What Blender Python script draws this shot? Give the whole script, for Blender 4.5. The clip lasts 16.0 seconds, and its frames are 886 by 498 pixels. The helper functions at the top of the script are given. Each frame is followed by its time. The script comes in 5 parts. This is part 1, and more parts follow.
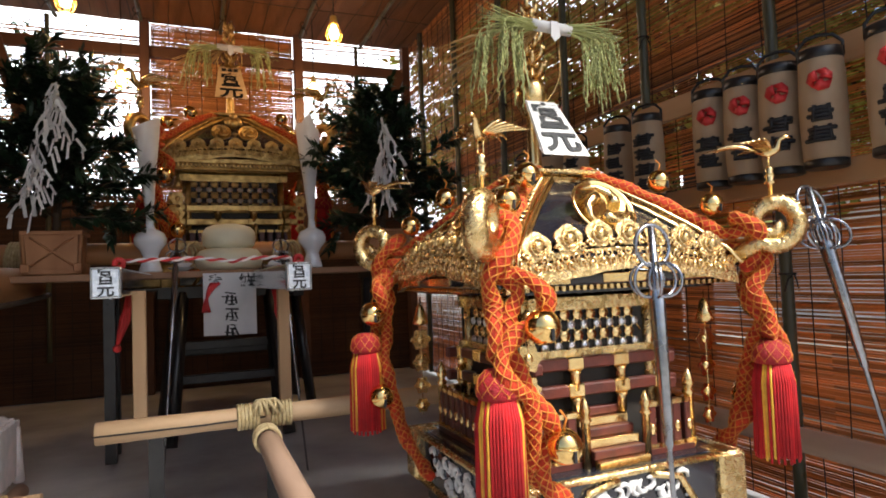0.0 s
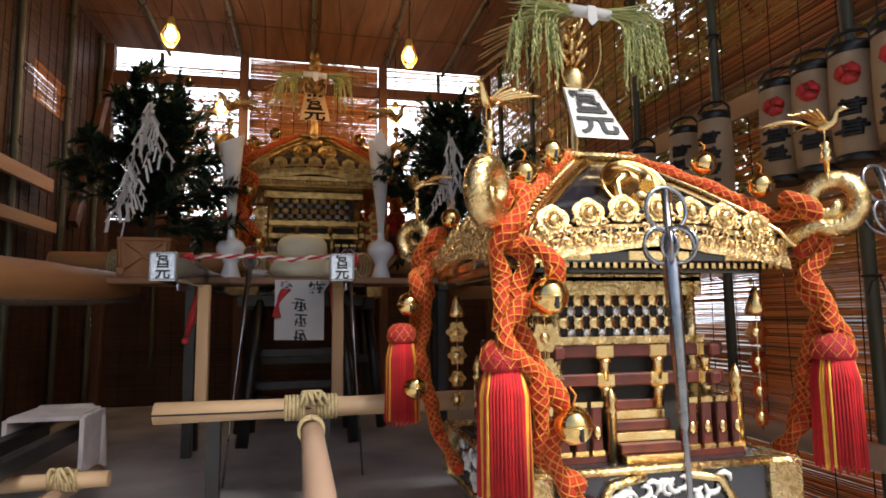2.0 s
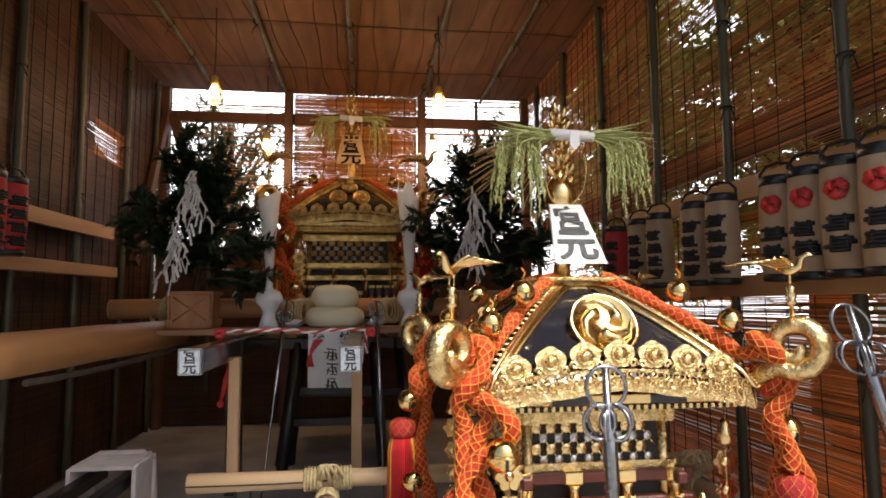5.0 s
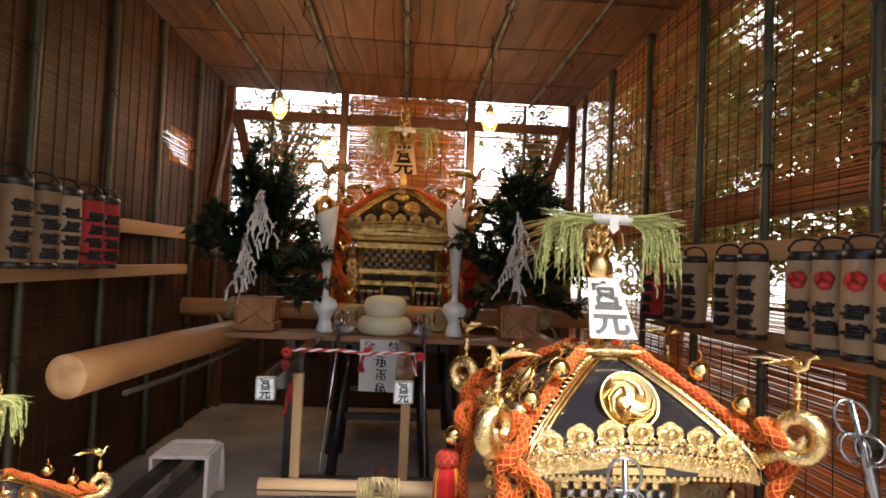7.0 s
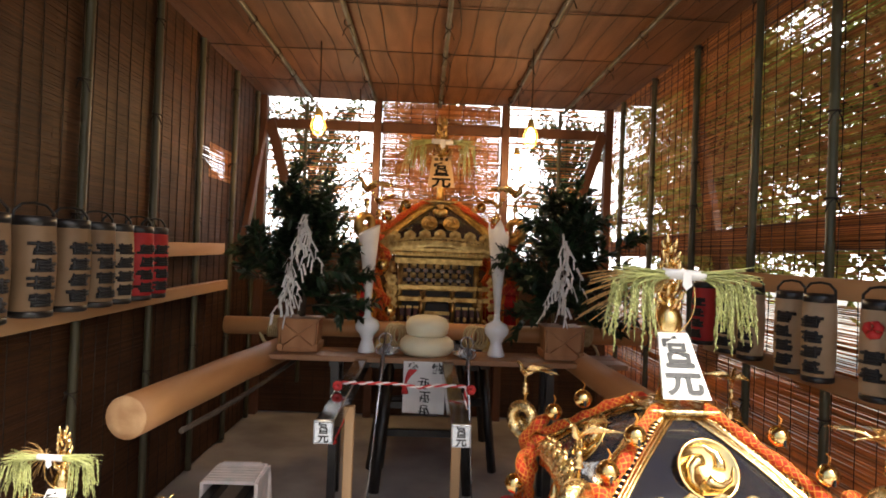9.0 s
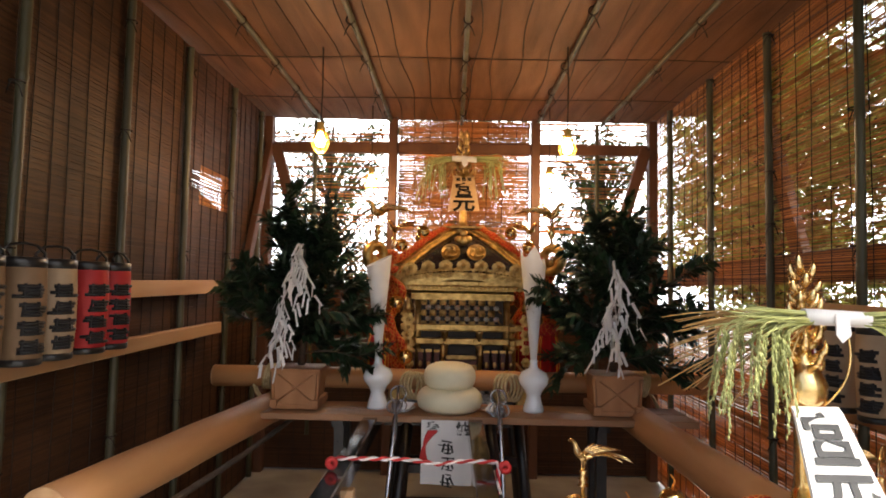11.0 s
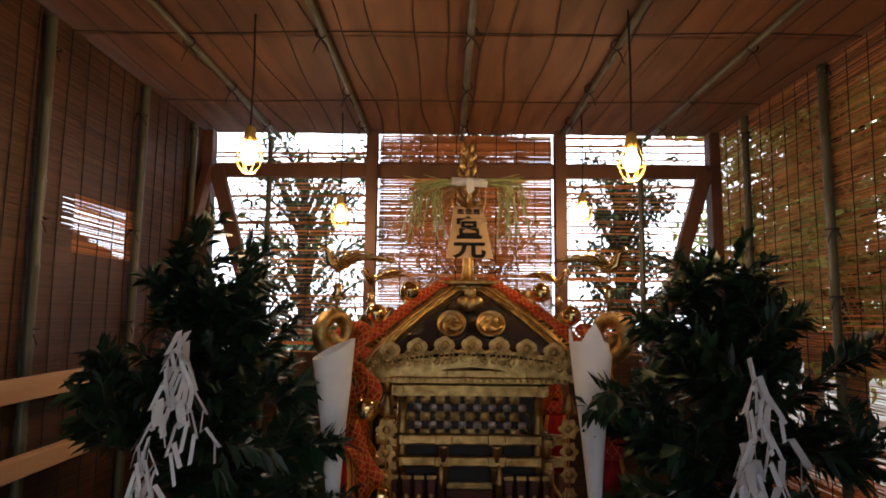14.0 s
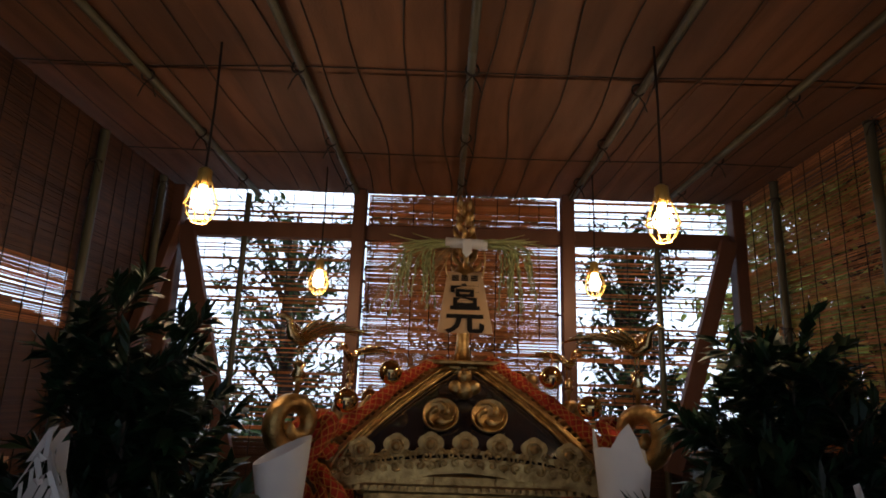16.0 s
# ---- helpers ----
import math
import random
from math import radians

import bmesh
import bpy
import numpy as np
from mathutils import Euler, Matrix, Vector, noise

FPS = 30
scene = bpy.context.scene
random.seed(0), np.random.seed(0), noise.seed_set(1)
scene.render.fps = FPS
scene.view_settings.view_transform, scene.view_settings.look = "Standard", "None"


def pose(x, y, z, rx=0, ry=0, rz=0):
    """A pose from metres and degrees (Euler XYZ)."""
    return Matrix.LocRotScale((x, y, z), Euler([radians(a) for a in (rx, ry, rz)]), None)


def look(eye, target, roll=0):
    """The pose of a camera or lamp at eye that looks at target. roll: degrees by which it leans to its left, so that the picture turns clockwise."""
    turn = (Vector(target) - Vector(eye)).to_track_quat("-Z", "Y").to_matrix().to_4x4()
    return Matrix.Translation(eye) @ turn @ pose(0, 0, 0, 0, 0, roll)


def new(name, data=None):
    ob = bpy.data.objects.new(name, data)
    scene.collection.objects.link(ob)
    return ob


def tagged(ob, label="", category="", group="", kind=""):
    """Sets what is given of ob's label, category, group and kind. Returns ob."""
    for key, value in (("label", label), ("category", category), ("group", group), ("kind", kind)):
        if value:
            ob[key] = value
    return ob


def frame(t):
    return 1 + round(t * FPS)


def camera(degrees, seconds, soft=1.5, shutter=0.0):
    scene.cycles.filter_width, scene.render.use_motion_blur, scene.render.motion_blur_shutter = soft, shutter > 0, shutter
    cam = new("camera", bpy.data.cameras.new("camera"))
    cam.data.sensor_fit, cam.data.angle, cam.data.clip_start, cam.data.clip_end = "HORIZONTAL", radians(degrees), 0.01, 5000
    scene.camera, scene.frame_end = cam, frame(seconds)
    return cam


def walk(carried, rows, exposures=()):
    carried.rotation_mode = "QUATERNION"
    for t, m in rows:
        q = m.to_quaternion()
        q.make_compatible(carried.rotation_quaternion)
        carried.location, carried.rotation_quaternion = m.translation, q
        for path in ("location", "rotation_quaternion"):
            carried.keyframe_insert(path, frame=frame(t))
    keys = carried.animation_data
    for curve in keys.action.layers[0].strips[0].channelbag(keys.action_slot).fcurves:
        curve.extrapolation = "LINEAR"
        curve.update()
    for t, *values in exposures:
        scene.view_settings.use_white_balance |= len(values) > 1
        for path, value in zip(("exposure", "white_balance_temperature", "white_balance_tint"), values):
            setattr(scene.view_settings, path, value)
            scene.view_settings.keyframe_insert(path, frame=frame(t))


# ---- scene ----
cam = camera(72.5, 16.0, 1.8)
PATH = [
    (0.0, (-0.207, -6.233, 0.866), (0.546, -4.381, 0.952), -2.16),
    (0.5, (-0.238, -6.315, 0.830), (0.477, -4.448, 0.911), -2.30),
    (1.0, (-0.209, -6.349, 0.754), (0.331, -4.428, 0.883), -2.23),
    (1.5, (-0.133, -6.338, 0.710), (0.343, -4.404, 0.889), -1.65),
    (2.0, (-0.026, -6.265, 0.721), (0.417, -4.327, 0.939), -0.67),
    (2.5, (0.042, -6.242, 0.721), (0.449, -4.298, 0.955), -0.33),
    (3.0, (0.074, -6.344, 0.735), (0.428, -4.392, 0.988), -0.37),
    (3.5, (0.117, -6.416, 0.783), (0.425, -4.460, 1.058), -0.58),
    (4.0, (0.150, -6.398, 0.909), (0.445, -4.434, 1.146), -0.46),
    (6.5, (0.107, -6.642, 1.259), (0.246, -4.650, 1.372), 0.95),
    (7.0, (0.078, -6.704, 1.372), (0.198, -4.709, 1.441), 2.34),
    (7.5, (0.027, -6.748, 1.458), (0.148, -4.752, 1.515), 3.10),
    (8.0, (0.005, -6.722, 1.553), (0.091, -4.724, 1.592), 2.65),
    (8.5, (-0.044, -6.688, 1.595), (0.038, -4.690, 1.637), 2.54),
    (9.0, (-0.081, -6.664, 1.595), (-0.021, -4.665, 1.611), 2.16),
    (11.5, (-0.032, -5.769, 1.622), (-0.073, -3.773, 1.753), 1.08),
    (12.0, (-0.075, -5.518, 1.674), (-0.085, -3.522, 1.796), 0.60),
    (12.5, (-0.099, -5.334, 1.742), (-0.097, -3.339, 1.878), 0.32),
    (13.0, (-0.062, -5.098, 1.771), (-0.103, -3.106, 1.941), 0.13),
    (13.5, (-0.054, -4.907, 1.826), (-0.110, -2.916, 2.001), 0.46),
    (14.0, (-0.071, -4.728, 1.850), (-0.089, -2.740, 2.067), 0.57),
    (14.5, (-0.042, -4.623, 1.881), (-0.052, -2.632, 2.071), 0.51),
    (15.0, (-0.063, -4.507, 1.911), (-0.100, -2.519, 2.130), 0.33),
    (15.5, (-0.045, -4.388, 1.927), (-0.119, -2.424, 2.295), 1.42),
    (16.0, (-0.050, -4.294, 1.889), (-0.065, -2.347, 2.349), 1.89),
]
EXPOSURES = [(0.0, 0.62, 6150, 10), (2.0, 0.48, 6150, 10), (4.0, 0.4, 6200, 10), (7.0, 0.84, 6550, 10), (9.0, 1.0, 6600, 10), (11.5, 1.2, 6400, 10), (12.5, 1.05, 6200, 10), (13.5, 0.62, 6000, 10), (14.5, 0.08, 5700, 10), (16.0, -0.65, 5300, 10)]
walk(cam, [(t, look(eye, target, roll)) for t, eye, target, roll in PATH], EXPOSURES)

# ---- world, sun, exposure ----
world = bpy.data.worlds.new("sky")
scene.world = world
world.use_nodes = True
wn = world.node_tree
sky = wn.nodes.new("ShaderNodeTexSky")
sky.sky_type = "NISHITA"
sky.sun_disc = False
sky.sun_elevation = radians(52)
sky.sun_rotation = radians(150)
sky.dust_density = 4.0
sky.air_density = 1.0
wn.links.new(sky.outputs[0], wn.nodes["Background"].inputs[0])
wn.nodes["Background"].inputs[1].default_value = 0.115
sun = new("sun", bpy.data.lights.new("sun", "SUN"))
sun.data.energy, sun.data.angle, sun.data.color = 4.2, radians(12), (1.0, 0.95, 0.86)
sun.matrix_world = look((3.2, -12.0, 12.0), (0.3, -5.0, 0.9))

# ---- materials ----
def mat(name, color, rough=0.6, metal=0.0, color2=None, scale=8.0, bump=0.0, bscale=60.0, stretch=(1, 1, 1), coat=0.0, island=0.0, obj=0.0, transl=0.0, emit=0.0, fine=None):
    m = bpy.data.materials.new(name)
    m.use_nodes = True
    nt = m.node_tree
    b = nt.nodes["Principled BSDF"]
    b.inputs["Roughness"].default_value = rough
    b.inputs["Metallic"].default_value = metal
    if coat:
        b.inputs["Coat Weight"].default_value = coat
        b.inputs["Coat Roughness"].default_value = 0.08
    geo = nt.nodes.new("ShaderNodeTexCoord")
    mp = nt.nodes.new("ShaderNodeMapping")
    mp.inputs["Scale"].default_value = stretch
    nt.links.new(geo.outputs["Object"], mp.inputs[0])
    n1 = nt.nodes.new("ShaderNodeTexNoise")
    n1.inputs["Scale"].default_value, n1.inputs["Detail"].default_value = scale, 6
    nt.links.new(mp.outputs[0], n1.inputs["Vector"])
    c2 = color2 or tuple(min(1, c * 0.62) for c in color)
    mix = nt.nodes.new("ShaderNodeMix")
    mix.data_type = "RGBA"
    mix.inputs["A"].default_value, mix.inputs["B"].default_value = (*color, 1), (*c2, 1)
    ramp = nt.nodes.new("ShaderNodeMapRange")
    ramp.inputs["From Min"].default_value, ramp.inputs["From Max"].default_value = 0.35, 0.7
    nt.links.new(n1.outputs["Fac"], ramp.inputs["Value"])
    nt.links.new(ramp.outputs[0], mix.inputs["Factor"])
    out = mix.outputs["Result"]
    if island or obj:
        g = nt.nodes.new("ShaderNodeNewGeometry" if island else "ShaderNodeObjectInfo")
        hs = nt.nodes.new("ShaderNodeHueSaturation")
        mr = nt.nodes.new("ShaderNodeMapRange")
        k = island or obj
        mr.inputs["To Min"].default_value, mr.inputs["To Max"].default_value = 1 - k, 1 + k
        nt.links.new(g.outputs["Random Per Island" if island else "Random"], mr.inputs["Value"])
        nt.links.new(mr.outputs[0], hs.inputs["Value"])
        nt.links.new(out, hs.inputs["Color"])
        out = hs.outputs[0]
    nt.links.new(out, b.inputs["Base Color"])
    if bump:
        n2 = nt.nodes.new("ShaderNodeTexNoise")
        n2.inputs["Scale"].default_value, n2.inputs["Detail"].default_value = bscale, 5
        nt.links.new(mp.outputs[0], n2.inputs["Vector"])
        bp = nt.nodes.new("ShaderNodeBump")
        bp.inputs["Strength"].default_value, bp.inputs["Distance"].default_value = bump, 0.004
        nt.links.new(n2.outputs["Fac"], bp.inputs["Height"])
        nt.links.new(bp.outputs[0], b.inputs["Normal"])
        rr = nt.nodes.new("ShaderNodeMapRange")
        rr.inputs["To Min"].default_value, rr.inputs["To Max"].default_value = max(0.03, rough - 0.12), min(1, rough + 0.15)
        nt.links.new(n1.outputs["Fac"], rr.inputs["Value"])
        nt.links.new(rr.outputs[0], b.inputs["Roughness"])
    if transl:
        tr = nt.nodes.new("ShaderNodeBsdfTranslucent")
        ms = nt.nodes.new("ShaderNodeMixShader")
        ms.inputs[0].default_value = transl
        nt.links.new(out, tr.inputs["Color"])
        nt.links.new(b.outputs[0], ms.inputs[1])
        nt.links.new(tr.outputs[0], ms.inputs[2])
        nt.links.new(ms.outputs[0], nt.nodes["Material Output"].inputs[0])
    if emit:
        b.inputs["Emission Color"].default_value = (*color, 1)
        b.inputs["Emission Strength"].default_value = emit
    return m


GOLD = mat("gold", (0.97, 0.74, 0.36), 0.2, 1.0, (0.8, 0.54, 0.22), 18, 0.25, 90)
GOLD_CARVED = mat("carved_gold", (0.96, 0.74, 0.37), 0.24, 1.0, (0.5, 0.32, 0.11), 45, 1.0, 130)
OLD_GOLD = mat("dull_gold", (0.68, 0.46, 0.17), 0.4, 1.0, (0.3, 0.18, 0.06), 30, 0.9, 120)
BELL = mat("polished_brass", (0.95, 0.7, 0.3), 0.11, 1.0, (0.85, 0.56, 0.2), 12)
LACQUER = mat("black_lacquer", (0.012, 0.013, 0.02), 0.12, 0.0, (0.02, 0.018, 0.02), 9, coat=0.6)
DARK_WOOD = mat("dark_red_lacquer", (0.12, 0.024, 0.014), 0.42, 0.0, (0.05, 0.012, 0.008), 20, 0.2, 80)
DARK_BOARD = mat("dark_board", (0.016, 0.013, 0.011), 0.7, 0.0, (0.03, 0.024, 0.018), 20, 0.2, 70)
BLACK_WOOD = mat("black_painted_wood", (0.014, 0.014, 0.016), 0.32, 0.0, (0.03, 0.028, 0.026), 14, 0.2, 70)
ROPE = mat("orange_rope", (0.58, 0.045, 0.008), 0.85, 0.0, (0.26, 0.015, 0.004), 60, 0.8, 240)
NET = mat("yellow_cord", (0.72, 0.27, 0.03), 0.6, 0.0, (0.5, 0.15, 0.02), 50)
RED = mat("red_silk", (0.5, 0.008, 0.01), 0.85, 0.0, (0.38, 0.006, 0.01), 40, island=0.22)
RED_BALL = mat("red_knitted_cover", (0.42, 0.008, 0.014), 0.6, 0.0, (0.28, 0.004, 0.01), 90, 1.0, 300)
YELLOW = mat("yellow_silk", (0.85, 0.46, 0.04), 0.5, 0.0, (0.7, 0.32, 0.03), 40, island=0.2)
WHITE = mat("white_paper", (0.82, 0.81, 0.8), 0.7, 0.0, (0.74, 0.73, 0.73), 10, transl=0.25)
BOARD = mat("white_board", (0.8, 0.79, 0.76), 0.5, 0.0, (0.7, 0.68, 0.64), 6, 0.1, 60)
TANBOARD = mat("cream_board", (0.72, 0.5, 0.28), 0.55, 0.0, (0.62, 0.4, 0.2), 8, 0.1, 60, (1, 1, 0.2))
INK = mat("black_ink", (0.012, 0.012, 0.014), 0.55)
REDINK = mat("red_ink", (0.6, 0.03, 0.03), 0.55)
SILVER = mat("silver_foil", (0.75, 0.78, 0.82), 0.3, 1.0, (0.5, 0.55, 0.62), 60, 1.0, 90)
BRIGHT_SILVER = mat("bright_silver", (0.88, 0.88, 0.9), 0.3, 1.0, (0.78, 0.78, 0.82), 40)
IRON = mat("polished_iron", (0.42, 0.43, 0.46), 0.22, 1.0, (0.24, 0.25, 0.27), 20, 0.2, 80)
CERAMIC = mat("white_porcelain", (0.78, 0.81, 0.84), 0.12, 0.0, (0.72, 0.76, 0.8), 5, coat=0.5)
MOCHI = mat("pale_rice_cake", (0.74, 0.69, 0.5), 0.55, 0.0, (0.66, 0.6, 0.42), 5, 0.15, 40)
CEDAR = mat("peeled_log", (0.52, 0.27, 0.11), 0.5, 0.0, (0.4, 0.18, 0.07), 5, 0.25, 60, (1, 0.12, 1))
CEDAR_X = mat("peeled_log_across", (0.5, 0.25, 0.1), 0.5, 0.0, (0.38, 0.17, 0.065), 5, 0.25, 60, (0.12, 1, 1))
ENDGRAIN = mat("log_end", (0.66, 0.42, 0.22), 0.7, 0.0, (0.5, 0.28, 0.13), 14, 0.3, 90)
PALE_WOOD = mat("pale_wood", (0.6, 0.42, 0.25), 0.6, 0.0, (0.46, 0.29, 0.15), 7, 0.3, 70, (0.12, 1, 1))
LEG_WOOD = mat("pine_wood", (0.5, 0.33, 0.18), 0.6, 0.0, (0.38, 0.23, 0.11), 7, 0.3, 70, (1, 1, 0.12))
POLE_WOOD = mat("worn_pole_wood", (0.36, 0.24, 0.17), 0.5, 0.0, (0.24, 0.15, 0.1), 7, 0.3, 70, (1, 0.12, 1))
TABLE_WOOD = mat("brown_table_wood", (0.3, 0.15, 0.07), 0.5, 0.0, (0.2, 0.09, 0.04), 6, 0.25, 60, (0.12, 1, 1))
BOX_WOOD = mat("cypress_box_wood", (0.4, 0.19, 0.08), 0.6, 0.0, (0.28, 0.12, 0.05), 8, 0.25, 60, (1, 1, 0.2))
BEAM = mat("brown_timber", (0.13, 0.054, 0.028), 0.6, 0.0, (0.08, 0.032, 0.017), 6, 0.3, 60, (1, 1, 0.15))
RAIL = mat("lantern_rail_wood", (0.5, 0.3, 0.15), 0.6, 0.0, (0.38, 0.2, 0.09), 6, 0.3, 60, (1, 0.12, 1))
BAMBOO = mat("green_bamboo", (0.075, 0.072, 0.038), 0.45, 0.0, (0.045, 0.038, 0.02), 6, 0.15, 50, (1, 1, 0.2))
CORD = mat("dark_cord", (0.03, 0.018, 0.012), 0.8)
STRAW = mat("straw_rope", (0.62, 0.5, 0.28), 0.8, 0.0, (0.46, 0.34, 0.16), 60, 0.8, 200)
RICE = mat("green_rice_ears", (0.5, 0.52, 0.22), 0.6, 0.0, (0.38, 0.4, 0.13), 25, island=0.35, transl=0.2)
DRYSTALK = mat("dry_rice_stalk", (0.5, 0.32, 0.12), 0.65, 0.0, (0.36, 0.2, 0.06), 25, island=0.3)
# Same reeds twice: colour darkened for shaded blinds, raised for backlit ones.
REED_SHADED = mat("shaded_reed_blind", (0.1, 0.04, 0.015), 0.6, 0.0, (0.05, 0.019, 0.007), 3.0, 0.2, 60, (1, 1, 1), island=0.3, transl=0.3)
REED_LIT = mat("backlit_reed_blind", (0.6, 0.28, 0.105), 0.6, 0.0, (0.42, 0.18, 0.06), 3.0, 0.2, 60, (1, 1, 1), island=0.4, transl=0.62)
CEIL = mat("ceiling_reed_mat", (0.17, 0.066, 0.022), 0.65, 0.0, (0.09, 0.034, 0.011), 4.0, 0.5, 120, (3, 0.4, 1), island=0.15)
CONCRETE = mat("concrete_floor", (0.42, 0.41, 0.4), 0.6, 0.0, (0.22, 0.21, 0.205), 1.9, 0.4, 40)
LEAF = mat("sakaki_leaf", (0.016, 0.042, 0.016), 0.5, 0.0, (0.009, 0.024, 0.01), 20, island=0.5, transl=0.08)
# Backlit trees get a darkened leaf colour, sunlit side trees a raised one.
BACKLIT_LEAF = mat("backlit_garden_leaf", (0.06, 0.095, 0.025), 0.45, 0.0, (0.035, 0.055, 0.018), 3, island=0.5, transl=0.3)
TREELEAF = mat("garden_leaf", (0.4, 0.4, 0.075), 0.5, 0.0, (0.22, 0.25, 0.05), 3, island=0.5, transl=0.45)
BARK = mat("bark", (0.07, 0.05, 0.035), 0.85, 0.0, (0.04, 0.028, 0.02), 12, 0.6, 50)
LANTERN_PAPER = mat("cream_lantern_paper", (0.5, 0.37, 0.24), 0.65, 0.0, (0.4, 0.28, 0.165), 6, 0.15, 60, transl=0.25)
# Tan paper, darkened further to stand for shade on the left rail.
LANTERN_TAN_SHADED = mat("shaded_tan_lantern_paper", (0.252, 0.162, 0.090), 0.65, 0.0, (0.204, 0.120, 0.060), 6, 0.15, 60, transl=0.2)
LANTERN_RED = mat("red_lantern_paper", (0.5, 0.03, 0.03), 0.6, 0.0, (0.38, 0.015, 0.02), 6, 0.15, 60, transl=0.2)
CAP = mat("lantern_cap", (0.015, 0.014, 0.014), 0.35)
CAGE = mat("yellow_cage_wire", (0.75, 0.5, 0.12), 0.4, 0.3)
FILAMENT = mat("lamp_glass", (1.0, 0.62, 0.25), 0.3, 0.0, (1.0, 0.62, 0.25), 3, emit=45.0)
CLOTH = mat("white_cloth", (0.86, 0.77, 0.75), 0.8, 0.0, (0.66, 0.65, 0.64), 12, 0.4, 60)
PLASTER = mat("pale_house_wall", (0.75, 0.74, 0.72), 0.8, 0.0, (0.62, 0.61, 0.6), 2, 0.2, 30)
GROUND = mat("ground_gravel", (0.26, 0.24, 0.2), 0.9, 0.0, (0.17, 0.155, 0.13), 2.5, 0.6, 60)
CARVE_WHITE = mat("white_carving", (0.74, 0.73, 0.7), 0.45, 0.0, (0.55, 0.54, 0.52), 40, 1.0, 90)

# ---- mesh helpers ----
def box(bm, c, s, rot=None, bevel=0.0):
    m = Matrix.Translation(c) @ (rot or Matrix()) @ Matrix.Diagonal((*s, 1))
    r = bmesh.ops.create_cube(bm, size=1.0, matrix=m)
    if bevel:
        es = list({e for v in r["verts"] for e in v.link_edges})
        bmesh.ops.bevel(bm, geom=es, offset=bevel, segments=1, affect="EDGES")


def frame_of(d):
    d = Vector(d).normalized()
    up = Vector((0, 0, 1)) if abs(d.z) < 0.9 else Vector((1, 0, 0))
    a = d.cross(up).normalized()
    return a, a.cross(d).normalized()


def tube(bm, pts, r, seg=8, cap=True):
    """A round tube along the points; r is one radius or one for each point."""
    pts = [Vector(p) for p in pts]
    rs = r if isinstance(r, (list, tuple)) else [r] * len(pts)
    rings = []
    a = None
    for i, p in enumerate(pts):
        d = (pts[min(i + 1, len(pts) - 1)] - pts[max(i - 1, 0)])
        if d.length < 1e-9:
            d = Vector((0, 0, 1))
        d.normalize()
        if a is None:
            a, _ = frame_of(d)
        else:
            a = (a - d * a.dot(d))
            a = a.normalized() if a.length > 1e-6 else frame_of(d)[0]
        b = d.cross(a)
        rings.append([bm.verts.new(p + rs[i] * (math.cos(2 * math.pi * k / seg) * a + math.sin(2 * math.pi * k / seg) * b)) for k in range(seg)])
    for q, w in zip(rings, rings[1:]):
        for k in range(seg):
            bm.faces.new((q[k], q[(k + 1) % seg], w[(k + 1) % seg], w[k])).smooth = True
    if cap and seg > 2:
        bm.faces.new(rings[0][::-1])
        bm.faces.new(rings[-1])


def lathe(bm, prof, c=(0, 0, 0), seg=20, rot=None):
    """A turned form from (radius, height) pairs."""
    m = Matrix.Translation(c) @ (rot or Matrix())
    rings = [[bm.verts.new(m @ Vector((max(r, 1e-4) * math.cos(2 * math.pi * k / seg), max(r, 1e-4) * math.sin(2 * math.pi * k / seg), z))) for k in range(seg)] for r, z in prof]
    for q, w in zip(rings, rings[1:]):
        for k in range(seg):
            bm.faces.new((q[k], q[(k + 1) % seg], w[(k + 1) % seg], w[k])).smooth = True
    bm.faces.new(rings[0][::-1])
    bm.faces.new(rings[-1])


def ball(bm, c, r, seg=14, sq=(1, 1, 1)):
    rs = bmesh.ops.create_uvsphere(bm, u_segments=seg, v_segments=max(6, seg // 2 + 2), radius=1.0, matrix=Matrix.Translation(c) @ Matrix.Diagonal((r * sq[0], r * sq[1], r * sq[2], 1)))
    for v in rs["verts"]:
        for f in v.link_faces:
            f.smooth = True


def poly(bm, pts, thick, axis=Vector((0, 1, 0))):
    """A flat outline given thickness along axis."""
    t = Vector(axis).normalized() * thick
    a = [bm.verts.new(Vector(p)) for p in pts]
    b = [bm.verts.new(Vector(p) + t) for p in pts]
    n = len(a)
    bm.faces.new(a[::-1])
    bm.faces.new(b)
    for i in range(n):
        bm.faces.new((a[i], a[(i + 1) % n], b[(i + 1) % n], b[i]))


def part(name, bm, material, parent=None, label=""):
    bmesh.ops.recalc_face_normals(bm, faces=bm.faces)
    me = bpy.data.meshes.new(name)
    bm.to_mesh(me)
    bm.free()
    me.materials.append(material)
    ob = new(name, me)
    if parent is not None:
        ob.parent = parent
    if label:
        ob["label"] = label
    return ob


def thing(name, at, label, category, group="", scale=1.0, rz=0.0):
    e = new(name)
    e.empty_display_size = 0.05
    e.matrix_world = pose(*at, 0, 0, rz) @ Matrix.Diagonal((scale, scale, scale, 1))
    return tagged(e, label, category, group)


def setting(name, bm, material, label, category="structure"):
    return tagged(part(name, bm, material), label, category, kind="structure")


def B():
    return bmesh.new()


def bez(p0, p1, p2, n=10):
    p0, p1, p2 = Vector(p0), Vector(p1), Vector(p2)
    return [(1 - t) ** 2 * p0 + 2 * t * (1 - t) * p1 + t * t * p2 for t in (i / n for i in range(n + 1))]


